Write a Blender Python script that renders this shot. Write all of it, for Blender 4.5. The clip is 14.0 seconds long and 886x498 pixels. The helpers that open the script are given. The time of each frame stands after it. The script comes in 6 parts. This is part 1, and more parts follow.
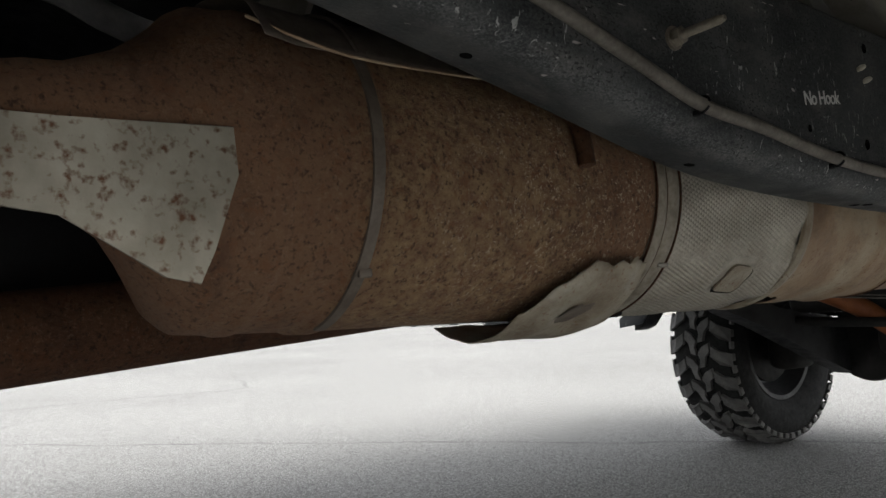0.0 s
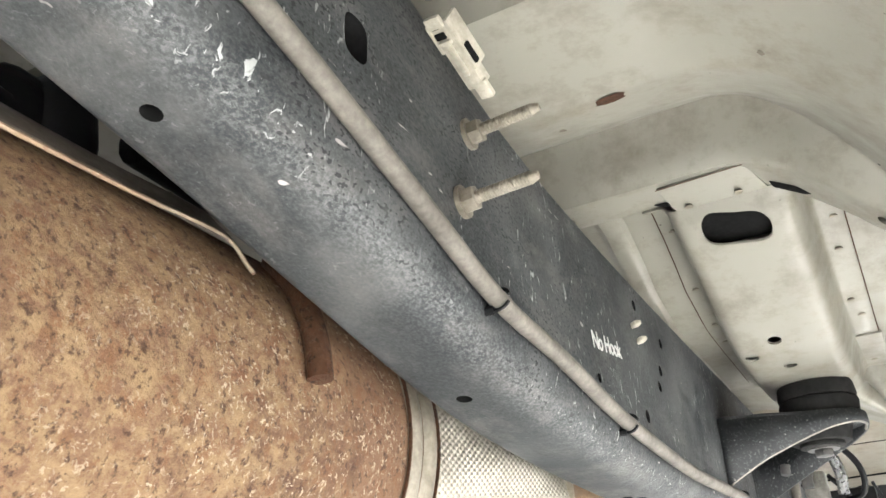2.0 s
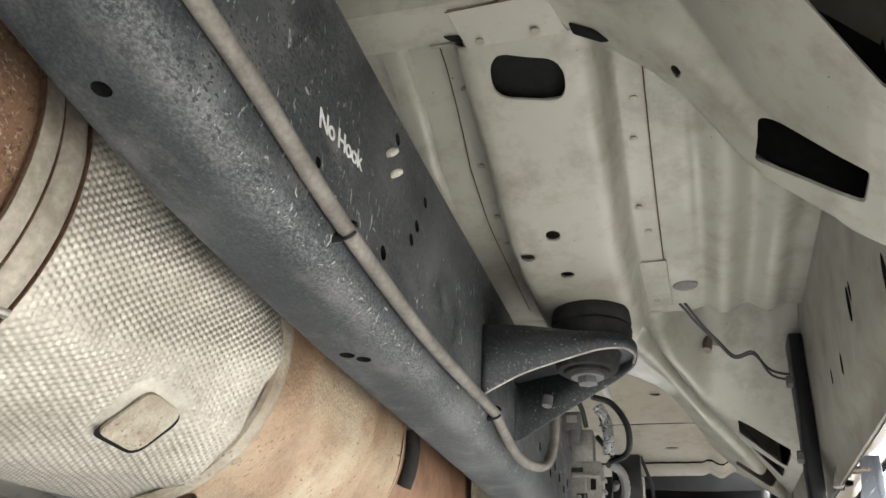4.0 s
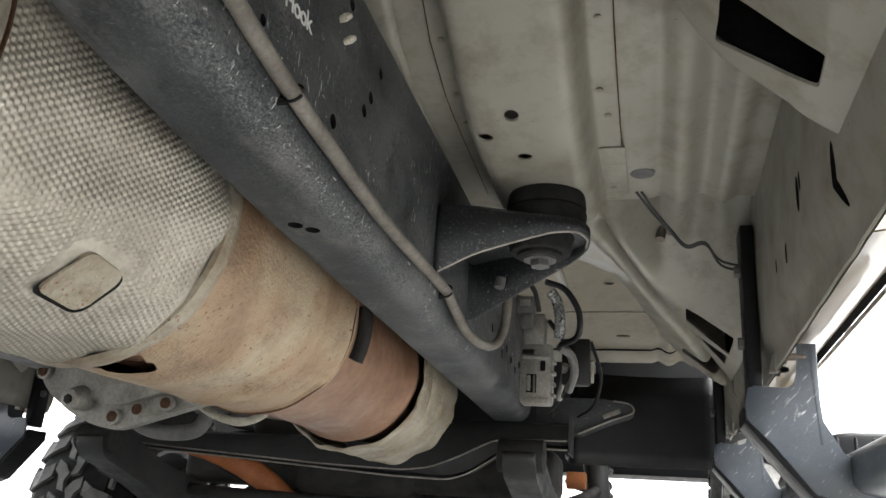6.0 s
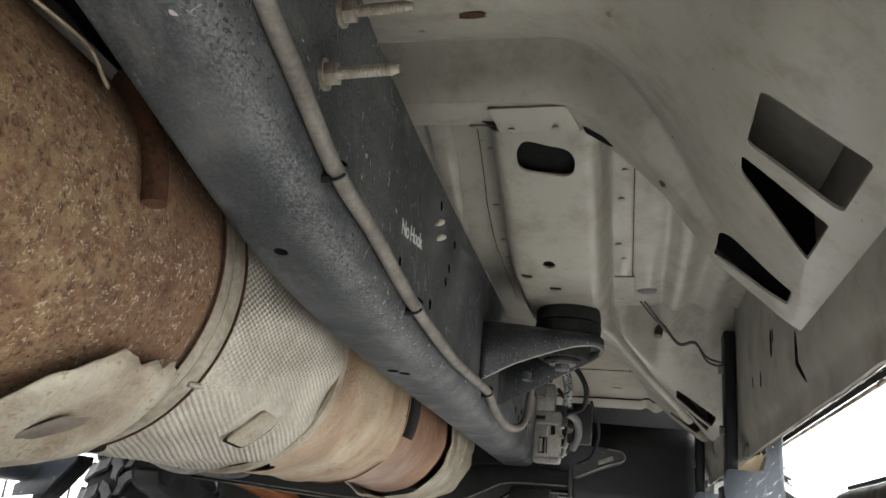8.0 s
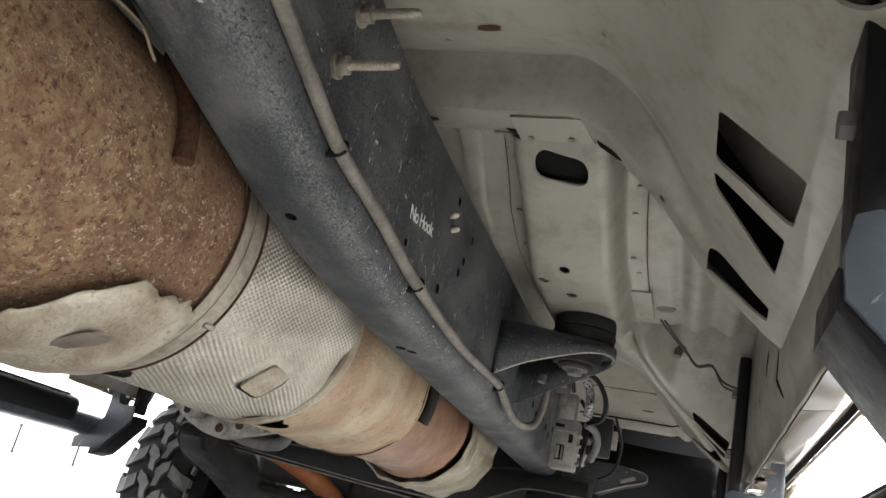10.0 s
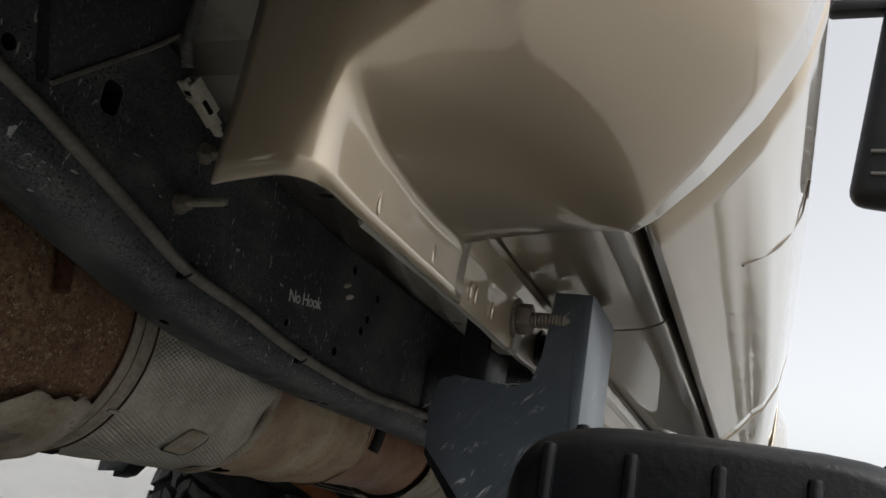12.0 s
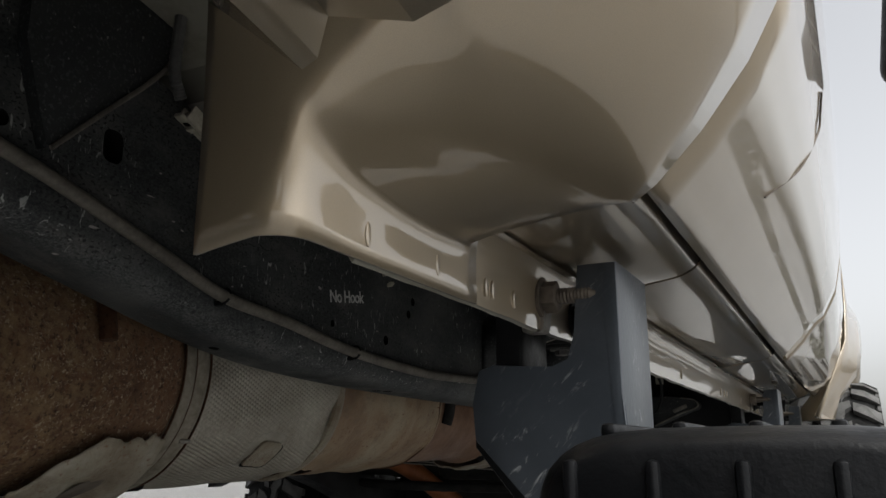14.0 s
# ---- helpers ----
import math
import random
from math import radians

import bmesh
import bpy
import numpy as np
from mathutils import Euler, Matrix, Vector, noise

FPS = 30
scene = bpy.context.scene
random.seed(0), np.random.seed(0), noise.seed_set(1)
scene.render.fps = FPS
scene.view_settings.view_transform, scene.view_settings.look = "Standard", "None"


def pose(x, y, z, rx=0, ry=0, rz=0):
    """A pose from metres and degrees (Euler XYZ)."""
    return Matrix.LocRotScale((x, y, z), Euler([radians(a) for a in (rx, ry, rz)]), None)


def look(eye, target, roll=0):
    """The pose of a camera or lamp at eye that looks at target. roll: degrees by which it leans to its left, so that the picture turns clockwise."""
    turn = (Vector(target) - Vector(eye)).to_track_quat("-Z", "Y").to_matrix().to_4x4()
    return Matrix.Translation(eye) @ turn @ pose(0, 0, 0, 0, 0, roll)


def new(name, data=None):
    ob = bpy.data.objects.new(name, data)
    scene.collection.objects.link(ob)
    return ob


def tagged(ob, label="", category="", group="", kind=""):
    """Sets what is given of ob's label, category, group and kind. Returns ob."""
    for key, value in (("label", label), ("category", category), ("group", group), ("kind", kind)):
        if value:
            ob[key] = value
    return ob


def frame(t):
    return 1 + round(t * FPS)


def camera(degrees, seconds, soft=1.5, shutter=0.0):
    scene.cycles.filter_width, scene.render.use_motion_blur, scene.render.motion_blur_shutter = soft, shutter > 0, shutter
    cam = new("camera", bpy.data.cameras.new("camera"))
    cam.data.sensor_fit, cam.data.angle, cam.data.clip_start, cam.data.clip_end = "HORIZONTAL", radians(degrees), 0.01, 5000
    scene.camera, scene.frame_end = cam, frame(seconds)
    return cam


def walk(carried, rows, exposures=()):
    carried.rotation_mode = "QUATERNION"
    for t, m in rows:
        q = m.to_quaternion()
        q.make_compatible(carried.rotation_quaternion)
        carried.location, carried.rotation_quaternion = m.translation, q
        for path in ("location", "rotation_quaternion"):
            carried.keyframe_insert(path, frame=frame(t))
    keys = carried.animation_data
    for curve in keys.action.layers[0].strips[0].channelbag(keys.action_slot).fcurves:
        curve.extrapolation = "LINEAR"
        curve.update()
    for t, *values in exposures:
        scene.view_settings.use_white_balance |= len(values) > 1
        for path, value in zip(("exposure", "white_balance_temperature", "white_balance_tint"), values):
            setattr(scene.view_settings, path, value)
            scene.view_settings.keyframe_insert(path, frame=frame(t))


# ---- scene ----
cam = camera(56.3, 14.0)
PATH = [
    (0, (1.04, -1.068, 0.571), (-0.531, 0.159, 0.735), -2.3),
    (0.5, (0.909, -0.985, 0.553), (-0.639, 0.212, 0.967), -1.3),
    (0.8, (0.872, -0.954, 0.551), (-0.59, 0.212, 1.261), 0.3),
    (1, (0.835, -0.933, 0.572), (-0.457, 0.376, 1.357), -1.3),
    (1.5, (0.775, -0.878, 0.56), (-0.236, 0.615, 1.426), -2.7),
    (2, (0.756, -0.814, 0.552), (-0.103, 0.761, 1.437), -2.7),
    (2.5, (0.741, -0.743, 0.515), (0.022, 0.885, 1.427), -0.8),
    (3, (0.736, -0.691, 0.496), (0.083, 0.955, 1.426), 0.7),
    (3.5, (0.757, -0.619, 0.478), (0.16, 1.065, 1.378), 2.5),
    (4, (0.778, -0.556, 0.436), (0.237, 1.148, 1.331), 2.9),
    (4.2, (0.787, -0.538, 0.423), (0.258, 1.196, 1.267), 3.3),
    (6.3, (0.794, -0.54, 0.424), (0.311, 1.286, 1.081), 3.9),
    (6.5, (0.78, -0.557, 0.425), (0.304, 1.269, 1.087), 3.7),
    (7, (0.755, -0.618, 0.443), (0.294, 1.211, 1.107), 3.3),
    (7.5, (0.745, -0.726, 0.483), (0.299, 1.11, 1.139), 3.1),
    (8, (0.753, -0.881, 0.52), (0.313, 0.963, 1.157), 5.2),
    (8.2, (0.767, -0.923, 0.534), (0.329, 0.924, 1.163), 6.7),
    (10.3, (0.88, -0.943, 0.46), (0.238, 0.835, 1.114), 13.4),
    (10.5, (0.892, -0.959, 0.46), (0.228, 0.812, 1.111), 13.3),
    (11, (0.976, -0.991, 0.489), (0.281, 0.773, 1.127), 13.0),
    (11.5, (1.084, -1.018, 0.551), (0.372, 0.745, 1.172), 11.4),
    (12, (1.147, -1.047, 0.581), (0.406, 0.714, 1.172), 10.2),
    (12.5, (1.143, -1.064, 0.569), (0.359, 0.692, 1.118), 8.3),
    (13, (1.133, -1.049, 0.601), (0.333, 0.708, 1.125), 3.1),
    (13.5, (1.15, -1.019, 0.626), (0.332, 0.736, 1.126), -0.2),
    (14, (1.167, -1.041, 0.611), (0.32, 0.706, 1.091), -0.2),
]
EXPOSURES = [
    (0, 1.0), (0.3, 0.9), (0.6, 1.1), (0.8, 2.5), (1.0, 3.6), (1.2, 4.35), (1.5, 4.6), (2.5, 4.58), (3.0, 4.32), (3.5, 4.27), (4.0, 3.75), (4.2, 3.62), (6.3, 2.85), (6.5, 2.85),
    (7.0, 2.95), (7.5, 2.75), (8.0, 2.95), (10.3, 3.0), (10.5, 3.0), (11.0, 3.15), (11.3, 2.85), (11.5, 2.35), (11.7, 1.35), (12.0, 0.4), (12.5, 0.15), (13.0, 0.1), (13.5, 0.2), (14, 0.25),
]
walk(cam, [(t, look(eye, target, roll)) for t, eye, target, roll in PATH], EXPOSURES)

# ---- world and sun: a bright, even overcast sky ----
world = bpy.data.worlds.new("overcast_sky")
scene.world = world
world.use_nodes = True
wn, wl = world.node_tree.nodes, world.node_tree.links
sky = wn.new("ShaderNodeTexSky")
sky.sky_type, sky.sun_disc = "NISHITA", False
sky.sun_elevation, sky.sun_rotation = radians(52), radians(100)
sky.air_density, sky.dust_density, sky.ozone_density = 1.0, 3.0, 0.6
grey = wn.new("ShaderNodeHueSaturation")
grey.inputs["Saturation"].default_value = 0.15
wl.new(sky.outputs[0], grey.inputs["Color"])
wl.new(grey.outputs[0], wn["Background"].inputs["Color"])
wn["Background"].inputs["Strength"].default_value = 0.18
sun_data = bpy.data.lights.new("sun", "SUN")
sun_data.energy, sun_data.angle, sun_data.color = 2.3, radians(50), (0.985, 0.99, 0.955)
sun = new("sun", sun_data)
az, el = radians(100), radians(52)
sun.matrix_world = look((0, 0, 30), (-30 * math.sin(az) * math.cos(el), -30 * math.cos(az) * math.cos(el), 30 - 30 * math.sin(el)))


# ---- materials ----
def ramp(nt, src, stops):
    r = nt.nodes.new("ShaderNodeValToRGB")
    while len(r.color_ramp.elements) < len(stops):
        r.color_ramp.elements.new(0.5)
    for e, (at, c) in zip(r.color_ramp.elements, stops):
        e.position = at
        e.color = (*c, 1) if len(c) == 3 else c
    nt.links.new(src, r.inputs[0])
    return r.outputs[0]


def noise_out(nt, scale, detail=4.0, rough=0.6, stretch=None, distort=0.0):
    tc = nt.nodes.new("ShaderNodeTexCoord")
    n = nt.nodes.new("ShaderNodeTexNoise")
    n.inputs["Scale"].default_value, n.inputs["Detail"].default_value = scale, detail
    n.inputs["Roughness"].default_value, n.inputs["Distortion"].default_value = rough, distort
    if stretch:
        mp = nt.nodes.new("ShaderNodeMapping")
        mp.inputs["Scale"].default_value = stretch
        nt.links.new(tc.outputs["Object"], mp.inputs[0])
        nt.links.new(mp.outputs[0], n.inputs["Vector"])
    else:
        nt.links.new(tc.outputs["Object"], n.inputs["Vector"])
    return n.outputs["Fac"]


def cells_out(nt, scale, feature="F1", stretch=None):
    tc = nt.nodes.new("ShaderNodeTexCoord")
    v = nt.nodes.new("ShaderNodeTexVoronoi")
    v.feature = feature
    v.inputs["Scale"].default_value = scale
    if stretch:
        mp = nt.nodes.new("ShaderNodeMapping")
        mp.inputs["Scale"].default_value = stretch
        nt.links.new(tc.outputs["Object"], mp.inputs[0])
        nt.links.new(mp.outputs[0], v.inputs["Vector"])
    else:
        nt.links.new(tc.outputs["Object"], v.inputs["Vector"])
    return v.outputs["Distance"]


def mixed(nt, fac, a, b, kind="MIX"):
    m = nt.nodes.new("ShaderNodeMix")
    m.data_type, m.blend_type = "RGBA", kind
    for sock, v in ((0, fac), (6, a), (7, b)):
        if isinstance(v, (int, float)):
            m.inputs[sock].default_value = v
        elif isinstance(v, tuple):
            m.inputs[sock].default_value = (*v, 1)
        else:
            nt.links.new(v, m.inputs[sock])
    return m.outputs[2]


def material(name, rough=0.6, metal=0.0, coat=0.0):
    m = bpy.data.materials.new(name)
    m.use_nodes = True
    nt = m.node_tree
    b = nt.nodes["Principled BSDF"]
    b.inputs["Roughness"].default_value, b.inputs["Metallic"].default_value = rough, metal
    b.inputs["Coat Weight"].default_value = coat
    b.inputs["Coat Roughness"].default_value = 0.06
    return m, nt, b


def bump(nt, b, height, strength=0.3, dist=0.002):
    k = nt.nodes.new("ShaderNodeBump")
    k.inputs["Strength"].default_value, k.inputs["Distance"].default_value = strength, dist
    nt.links.new(height, k.inputs["Height"])
    nt.links.new(k.outputs[0], b.inputs["Normal"])


def simple(name, dark, light, scale=30, rough=0.6, metal=0.0, coat=0.0, fine=200, bumps=0.15, dist=0.001, stretch=None):
    m, nt, b = material(name, rough, metal, coat)
    c = ramp(nt, noise_out(nt, scale, 5, 0.65, stretch), [(0.32, dark), (0.68, light)])
    f = noise_out(nt, fine, 3, 0.6, stretch)
    c = mixed(nt, 0.25, c, ramp(nt, f, [(0.3, (0.25, 0.25, 0.25)), (0.7, (0.75, 0.75, 0.75))]), "OVERLAY")
    nt.links.new(c, b.inputs["Base Color"])
    r = ramp(nt, noise_out(nt, scale * 2.3, 4), [(0.3, (max(rough - 0.12, 0.03),) * 3), (0.7, (min(rough + 0.12, 1),) * 3)])
    nt.links.new(r, b.inputs["Roughness"])
    if bumps:
        bump(nt, b, f, bumps, dist)
    return m


def frame_paint():
    m, nt, b = material("chassis_paint", 0.55)
    geo = nt.nodes.new("ShaderNodeNewGeometry")
    sep = nt.nodes.new("ShaderNodeSeparateXYZ")
    nt.links.new(geo.outputs["Normal"], sep.inputs[0])
    web = ramp(nt, sep.outputs["X"], [(0.30, (0.15, 0.15, 0.15)), (0.75, (1, 1, 1))])
    c = ramp(nt, noise_out(nt, 9, 5, 0.65), [(0.36, (0.013, 0.016, 0.018)), (0.5, (0.028, 0.032, 0.034)), (0.64, (0.070, 0.073, 0.073))])
    smear = ramp(nt, noise_out(nt, 26, 5, 0.7, (1, 0.35, 1)), [(0.52, (0, 0, 0)), (0.72, (0.7, 0.7, 0.7))])
    c = mixed(nt, smear, c, (0.095, 0.092, 0.087))
    film = ramp(nt, noise_out(nt, 420, 3, 0.7, (1, 0.7, 1)), [(0.42, (0, 0, 0)), (0.66, (0.5, 0.5, 0.5))])
    worn = ramp(nt, sep.outputs["X"], [(0.05, (0.30, 0.30, 0.30)), (0.45, (1, 1, 1)), (0.75, (1, 1, 1)), (0.98, (0.45, 0.45, 0.45))])
    c = mixed(nt, mixed(nt, 1.0, film, worn, "MULTIPLY"), c, (0.165, 0.168, 0.165))
    pits = ramp(nt, noise_out(nt, 360, 1, 0.4, (1, 0.6, 1), 0.2), [(0.59, (0, 0, 0)), (0.635, (0.9, 0.9, 0.9))])
    where = ramp(nt, noise_out(nt, 11, 4, 0.7), [(0.36, (0, 0, 0)), (0.52, (1, 1, 1))])
    c = mixed(nt, mixed(nt, 1.0, mixed(nt, 1.0, pits, where, "MULTIPLY"), web, "MULTIPLY"), c, (0.008, 0.0095, 0.011))
    nicks = ramp(nt, noise_out(nt, 190, 3, 0.55, (1, 0.85, 0.32), 0.9), [(0.63, (0, 0, 0)), (0.685, (0.85, 0.85, 0.85))])
    some = ramp(nt, noise_out(nt, 5, 2), [(0.42, (0, 0, 0)), (0.52, (1, 1, 1))])
    c = mixed(nt, mixed(nt, 1.0, mixed(nt, 1.0, nicks, some, "MULTIPLY"), web, "MULTIPLY"), c, (0.36, 0.37, 0.36))
    chips = ramp(nt, noise_out(nt, 70, 2, 0.5, (1, 0.5, 1.4)), [(0.75, (0, 0, 0)), (0.775, (1, 1, 1))])
    c = mixed(nt, chips, c, (0.32, 0.30, 0.29))
    nt.links.new(c, b.inputs["Base Color"])
    nt.links.new(ramp(nt, noise_out(nt, 18, 4), [(0.3, (0.42,) * 3), (0.7, (0.75,) * 3)]), b.inputs["Roughness"])
    bump(nt, b, noise_out(nt, 170, 4, 0.6, (1, 0.6, 1)), 0.5, 0.0015)
    return m


def rust(name, dark, mid, light, speck=0.8, scale=8, orange=(0.20, 0.075, 0.020), zones=None):
    m, nt, b = material(name, 0.66, 0.1)
    c = ramp(nt, noise_out(nt, scale, 6, 0.65, (1, 1.6, 1), 0.5), [(0.32, dark), (0.47, mid), (0.64, mid)])
    gold, scaly = (0.6, 0.6, 0.6), (1.0, 1.0, 1.0)
    if zones:
        # golden scale in the middle of the can, redder heat bands at both ends
        tc = nt.nodes.new("ShaderNodeTexCoord")
        sep = nt.nodes.new("ShaderNodeSeparateXYZ")
        nt.links.new(tc.outputs["Object"], sep.inputs[0])
        mr = nt.nodes.new("ShaderNodeMapRange")
        mr.inputs["From Min"].default_value, mr.inputs["From Max"].default_value = zones
        nt.links.new(sep.outputs["Y"], mr.inputs["Value"])
        wav = mixed(nt, 0.10, mr.outputs[0], noise_out(nt, 9, 5, 0.7), "LINEAR_LIGHT")
        gold = ramp(nt, wav, [(0.0, (0.12,) * 3), (0.22, (0.25,) * 3), (0.36, (0.95,) * 3), (0.72, (0.85,) * 3), (0.90, (0.2,) * 3)])
        scaly = ramp(nt, wav, [(0.30, (0.12,) * 3), (0.62, (1.0,) * 3)])
    blot = ramp(nt, noise_out(nt, 75, 8, 0.8, (1, 0.8, 1), 0.2), [(0.40, (0, 0, 0)), (0.60, (1, 1, 1))])
    c = mixed(nt, mixed(nt, 1.0, blot, gold, "MULTIPLY"), c, light)
    red = ramp(nt, noise_out(nt, 60, 5, 0.7), [(0.53, (0, 0, 0)), (0.62, (0.6, 0.6, 0.6))])
    c = mixed(nt, red, c, orange)
    pit = ramp(nt, noise_out(nt, 150, 5, 0.7), [(0.36, (1, 1, 1)), (0.46, (0, 0, 0))])
    c = mixed(nt, mixed(nt, 0.9, (0, 0, 0), pit), c, tuple(0.6 * v for v in dark))
    flake = ramp(nt, noise_out(nt, 230, 4, 0.65, None, 0.8), [(0.565, (0, 0, 0)), (0.61, (1, 1, 1))])
    area = ramp(nt, noise_out(nt, 26, 5, 0.75), [(0.42, (0, 0, 0)), (0.56, (1, 1, 1))])
    c = mixed(nt, mixed(nt, speck, (0, 0, 0), mixed(nt, 1.0, mixed(nt, 1.0, flake, area, "MULTIPLY"), scaly, "MULTIPLY")), c, (0.46, 0.38, 0.28))
    nt.links.new(c, b.inputs["Base Color"])
    bump(nt, b, noise_out(nt, 130, 6, 0.8), 1.0, 0.005)
    return m


def stained_shield(name="heat_stained_shield", lo=(0.17, 0.105, 0.06), mid=(0.28, 0.195, 0.12), hi=(0.36, 0.30, 0.21), scale=6):
    m, nt, b = material(name, 0.55, 0.25)
    c = ramp(nt, noise_out(nt, scale, 5, 0.65, None, 0.4), [(0.30, lo), (0.48, mid), (0.66, hi)])
    dirt = ramp(nt, noise_out(nt, 34, 6, 0.75, (1, 0.5, 1)), [(0.50, (0, 0, 0)), (0.72, (0.65, 0.65, 0.65))])
    c = mixed(nt, dirt, c, (0.14, 0.10, 0.07))
    spots = ramp(nt, noise_out(nt, 150, 2, 0.5), [(0.62, (0, 0, 0)), (0.69, (1, 1, 1))])
    area = ramp(nt, noise_out(nt, 9, 3, 0.6), [(0.42, (0, 0, 0)), (0.58, (0.9, 0.9, 0.9))])
    c = mixed(nt, mixed(nt, 1.0, spots, area, "MULTIPLY"), c, (0.15, 0.055, 0.02))
    nt.links.new(c, b.inputs["Base Color"])
    bump(nt, b, mixed(nt, 0.22, noise_out(nt, 45, 6, 0.7), cells_out(nt, 210)), 0.6, 0.005)
    return m


def pitted_black():
    m, nt, b = material("pitted_black_paint", 0.6)
    c = ramp(nt, noise_out(nt, 12, 5, 0.65), [(0.3, (0.010, 0.012, 0.014)), (0.7, (0.026, 0.029, 0.031))])
    spots = ramp(nt, noise_out(nt, 260, 3, 0.6), [(0.55, (0, 0, 0)), (0.66, (0.8, 0.8, 0.8))])
    c = mixed(nt, spots, c, (0.075, 0.080, 0.082))
    chips = ramp(nt, noise_out(nt, 150, 2, 0.5), [(0.70, (0, 0, 0)), (0.73, (1, 1, 1))])
    c = mixed(nt, chips, c, (0.20, 0.20, 0.19))
    nt.links.new(c, b.inputs["Base Color"])
    bump(nt, b, noise_out(nt, 240, 4, 0.65), 0.5, 0.0015)
    return m


def spotted_plate():
    m, nt, b = material("spotted_steel", 0.5, 0.5)
    c = ramp(nt, noise_out(nt, 20, 5, 0.6), [(0.3, (0.20, 0.185, 0.145)), (0.7, (0.31, 0.29, 0.24))])
    spots = ramp(nt, noise_out(nt, 105, 3, 0.55), [(0.54, (0, 0, 0)), (0.70, (1, 1, 1))])
    c = mixed(nt, spots, c, (0.095, 0.042, 0.018))
    nt.links.new(c, b.inputs["Base Color"])
    bump(nt, b, noise_out(nt, 150, 3), 0.3, 0.001)
    return m


def cab_paint(name, base, dirt, rough=0.45, coat=0.2, amount=0.55):
    m, nt, b = material(name, rough, 0.0, coat)
    c = ramp(nt, noise_out(nt, 3.5, 5, 0.6), [(0.3, tuple(0.86 * v for v in base)), (0.7, tuple(1.08 * v for v in base))])
    d = ramp(nt, noise_out(nt, 16, 7, 0.72), [(0.48, (0, 0, 0)), (0.72, (1, 1, 1))])
    c = mixed(nt, mixed(nt, amount, (0, 0, 0), d), c, dirt)
    spl = ramp(nt, cells_out(nt, 42), [(0.035, (1, 1, 1)), (0.06, (0, 0, 0))])
    some = ramp(nt, noise_out(nt, 6, 2), [(0.47, (0, 0, 0)), (0.56, (1, 1, 1))])
    c = mixed(nt, mixed(nt, 1.0, spl, some, "MULTIPLY"), c, tuple(0.35 * v for v in dirt))
    nt.links.new(c, b.inputs["Base Color"])
    nt.links.new(ramp(nt, noise_out(nt, 14, 5), [(0.3, (max(rough - 0.1, 0.05),) * 3), (0.7, (rough + 0.18,) * 3)]), b.inputs["Roughness"])
    bump(nt, b, noise_out(nt, 260, 3), 0.12, 0.0008)
    return m


def gloss_paint():
    m, nt, b = material("tan_metallic_paint", 0.30, 0.50, 1.0)
    c = ramp(nt, noise_out(nt, 5, 4, 0.6), [(0.3, (0.290, 0.232, 0.158)), (0.7, (0.325, 0.263, 0.182))])
    flake = noise_out(nt, 2600, 1, 0.5)
    c = mixed(nt, 0.10, c, ramp(nt, flake, [(0.35, (0.3, 0.3, 0.3)), (0.65, (0.7, 0.7, 0.7))]), "OVERLAY")
    dust = ramp(nt, noise_out(nt, 22, 7, 0.7), [(0.52, (0, 0, 0)), (0.8, (1, 1, 1))])
    c = mixed(nt, mixed(nt, 0.3, (0, 0, 0), dust), c, (0.30, 0.26, 0.21))
    nt.links.new(c, b.inputs["Base Color"])
    nt.links.new(ramp(nt, noise_out(nt, 40, 5, 0.7), [(0.45, (0.015,) * 3), (0.80, (0.07,) * 3)]), b.inputs["Coat Roughness"])
    b.inputs["Coat IOR"].default_value = 1.7
    bump(nt, b, noise_out(nt, 9, 2), 0.022, 0.004)
    return m


def asphalt():
    m, nt, b = material("pale_asphalt", 0.85)
    c = ramp(nt, noise_out(nt, 0.25, 5, 0.6), [(0.3, (0.30, 0.295, 0.285)), (0.7, (0.40, 0.393, 0.38))])
    g = ramp(nt, cells_out(nt, 190), [(0.08, (0.9, 0.9, 0.89)), (0.35, (0.5, 0.5, 0.5)), (0.65, (0.06, 0.06, 0.06))])
    c = mixed(nt, 0.75, c, g, "OVERLAY")
    g2 = ramp(nt, noise_out(nt, 60, 4, 0.7), [(0.35, (0.25, 0.25, 0.25)), (0.65, (0.75, 0.75, 0.75))])
    c = mixed(nt, 0.5, c, g2, "OVERLAY")
    st = ramp(nt, noise_out(nt, 0.9, 6, 0.7, None, 0.6), [(0.60, (0, 0, 0)), (0.75, (1, 1, 1))])
    c = mixed(nt, mixed(nt, 0.4, (0, 0, 0), st), c, (0.17, 0.165, 0.16))
    tc = nt.nodes.new("ShaderNodeTexCoord")
    warp = nt.nodes.new("ShaderNodeTexNoise")
    warp.inputs["Scale"].default_value, warp.inputs["Detail"].default_value = 1.3, 5
    nt.links.new(tc.outputs["Object"], warp.inputs["Vector"])
    wv = mixed(nt, 0.25, tc.outputs["Object"], warp.outputs["Color"], "ADD")
    cr = nt.nodes.new("ShaderNodeTexVoronoi")
    cr.feature = "DISTANCE_TO_EDGE"
    cr.inputs["Scale"].default_value = 0.22
    nt.links.new(wv, cr.inputs["Vector"])
    crack = ramp(nt, cr.outputs["Distance"], [(0.0, (1, 1, 1)), (0.0016, (0, 0, 0))])
    c = mixed(nt, mixed(nt, 0.7, (0, 0, 0), crack), c, (0.07, 0.07, 0.07))
    nt.links.new(c, b.inputs["Base Color"])
    bump(nt, b, cells_out(nt, 190), 0.7, 0.003)
    return m


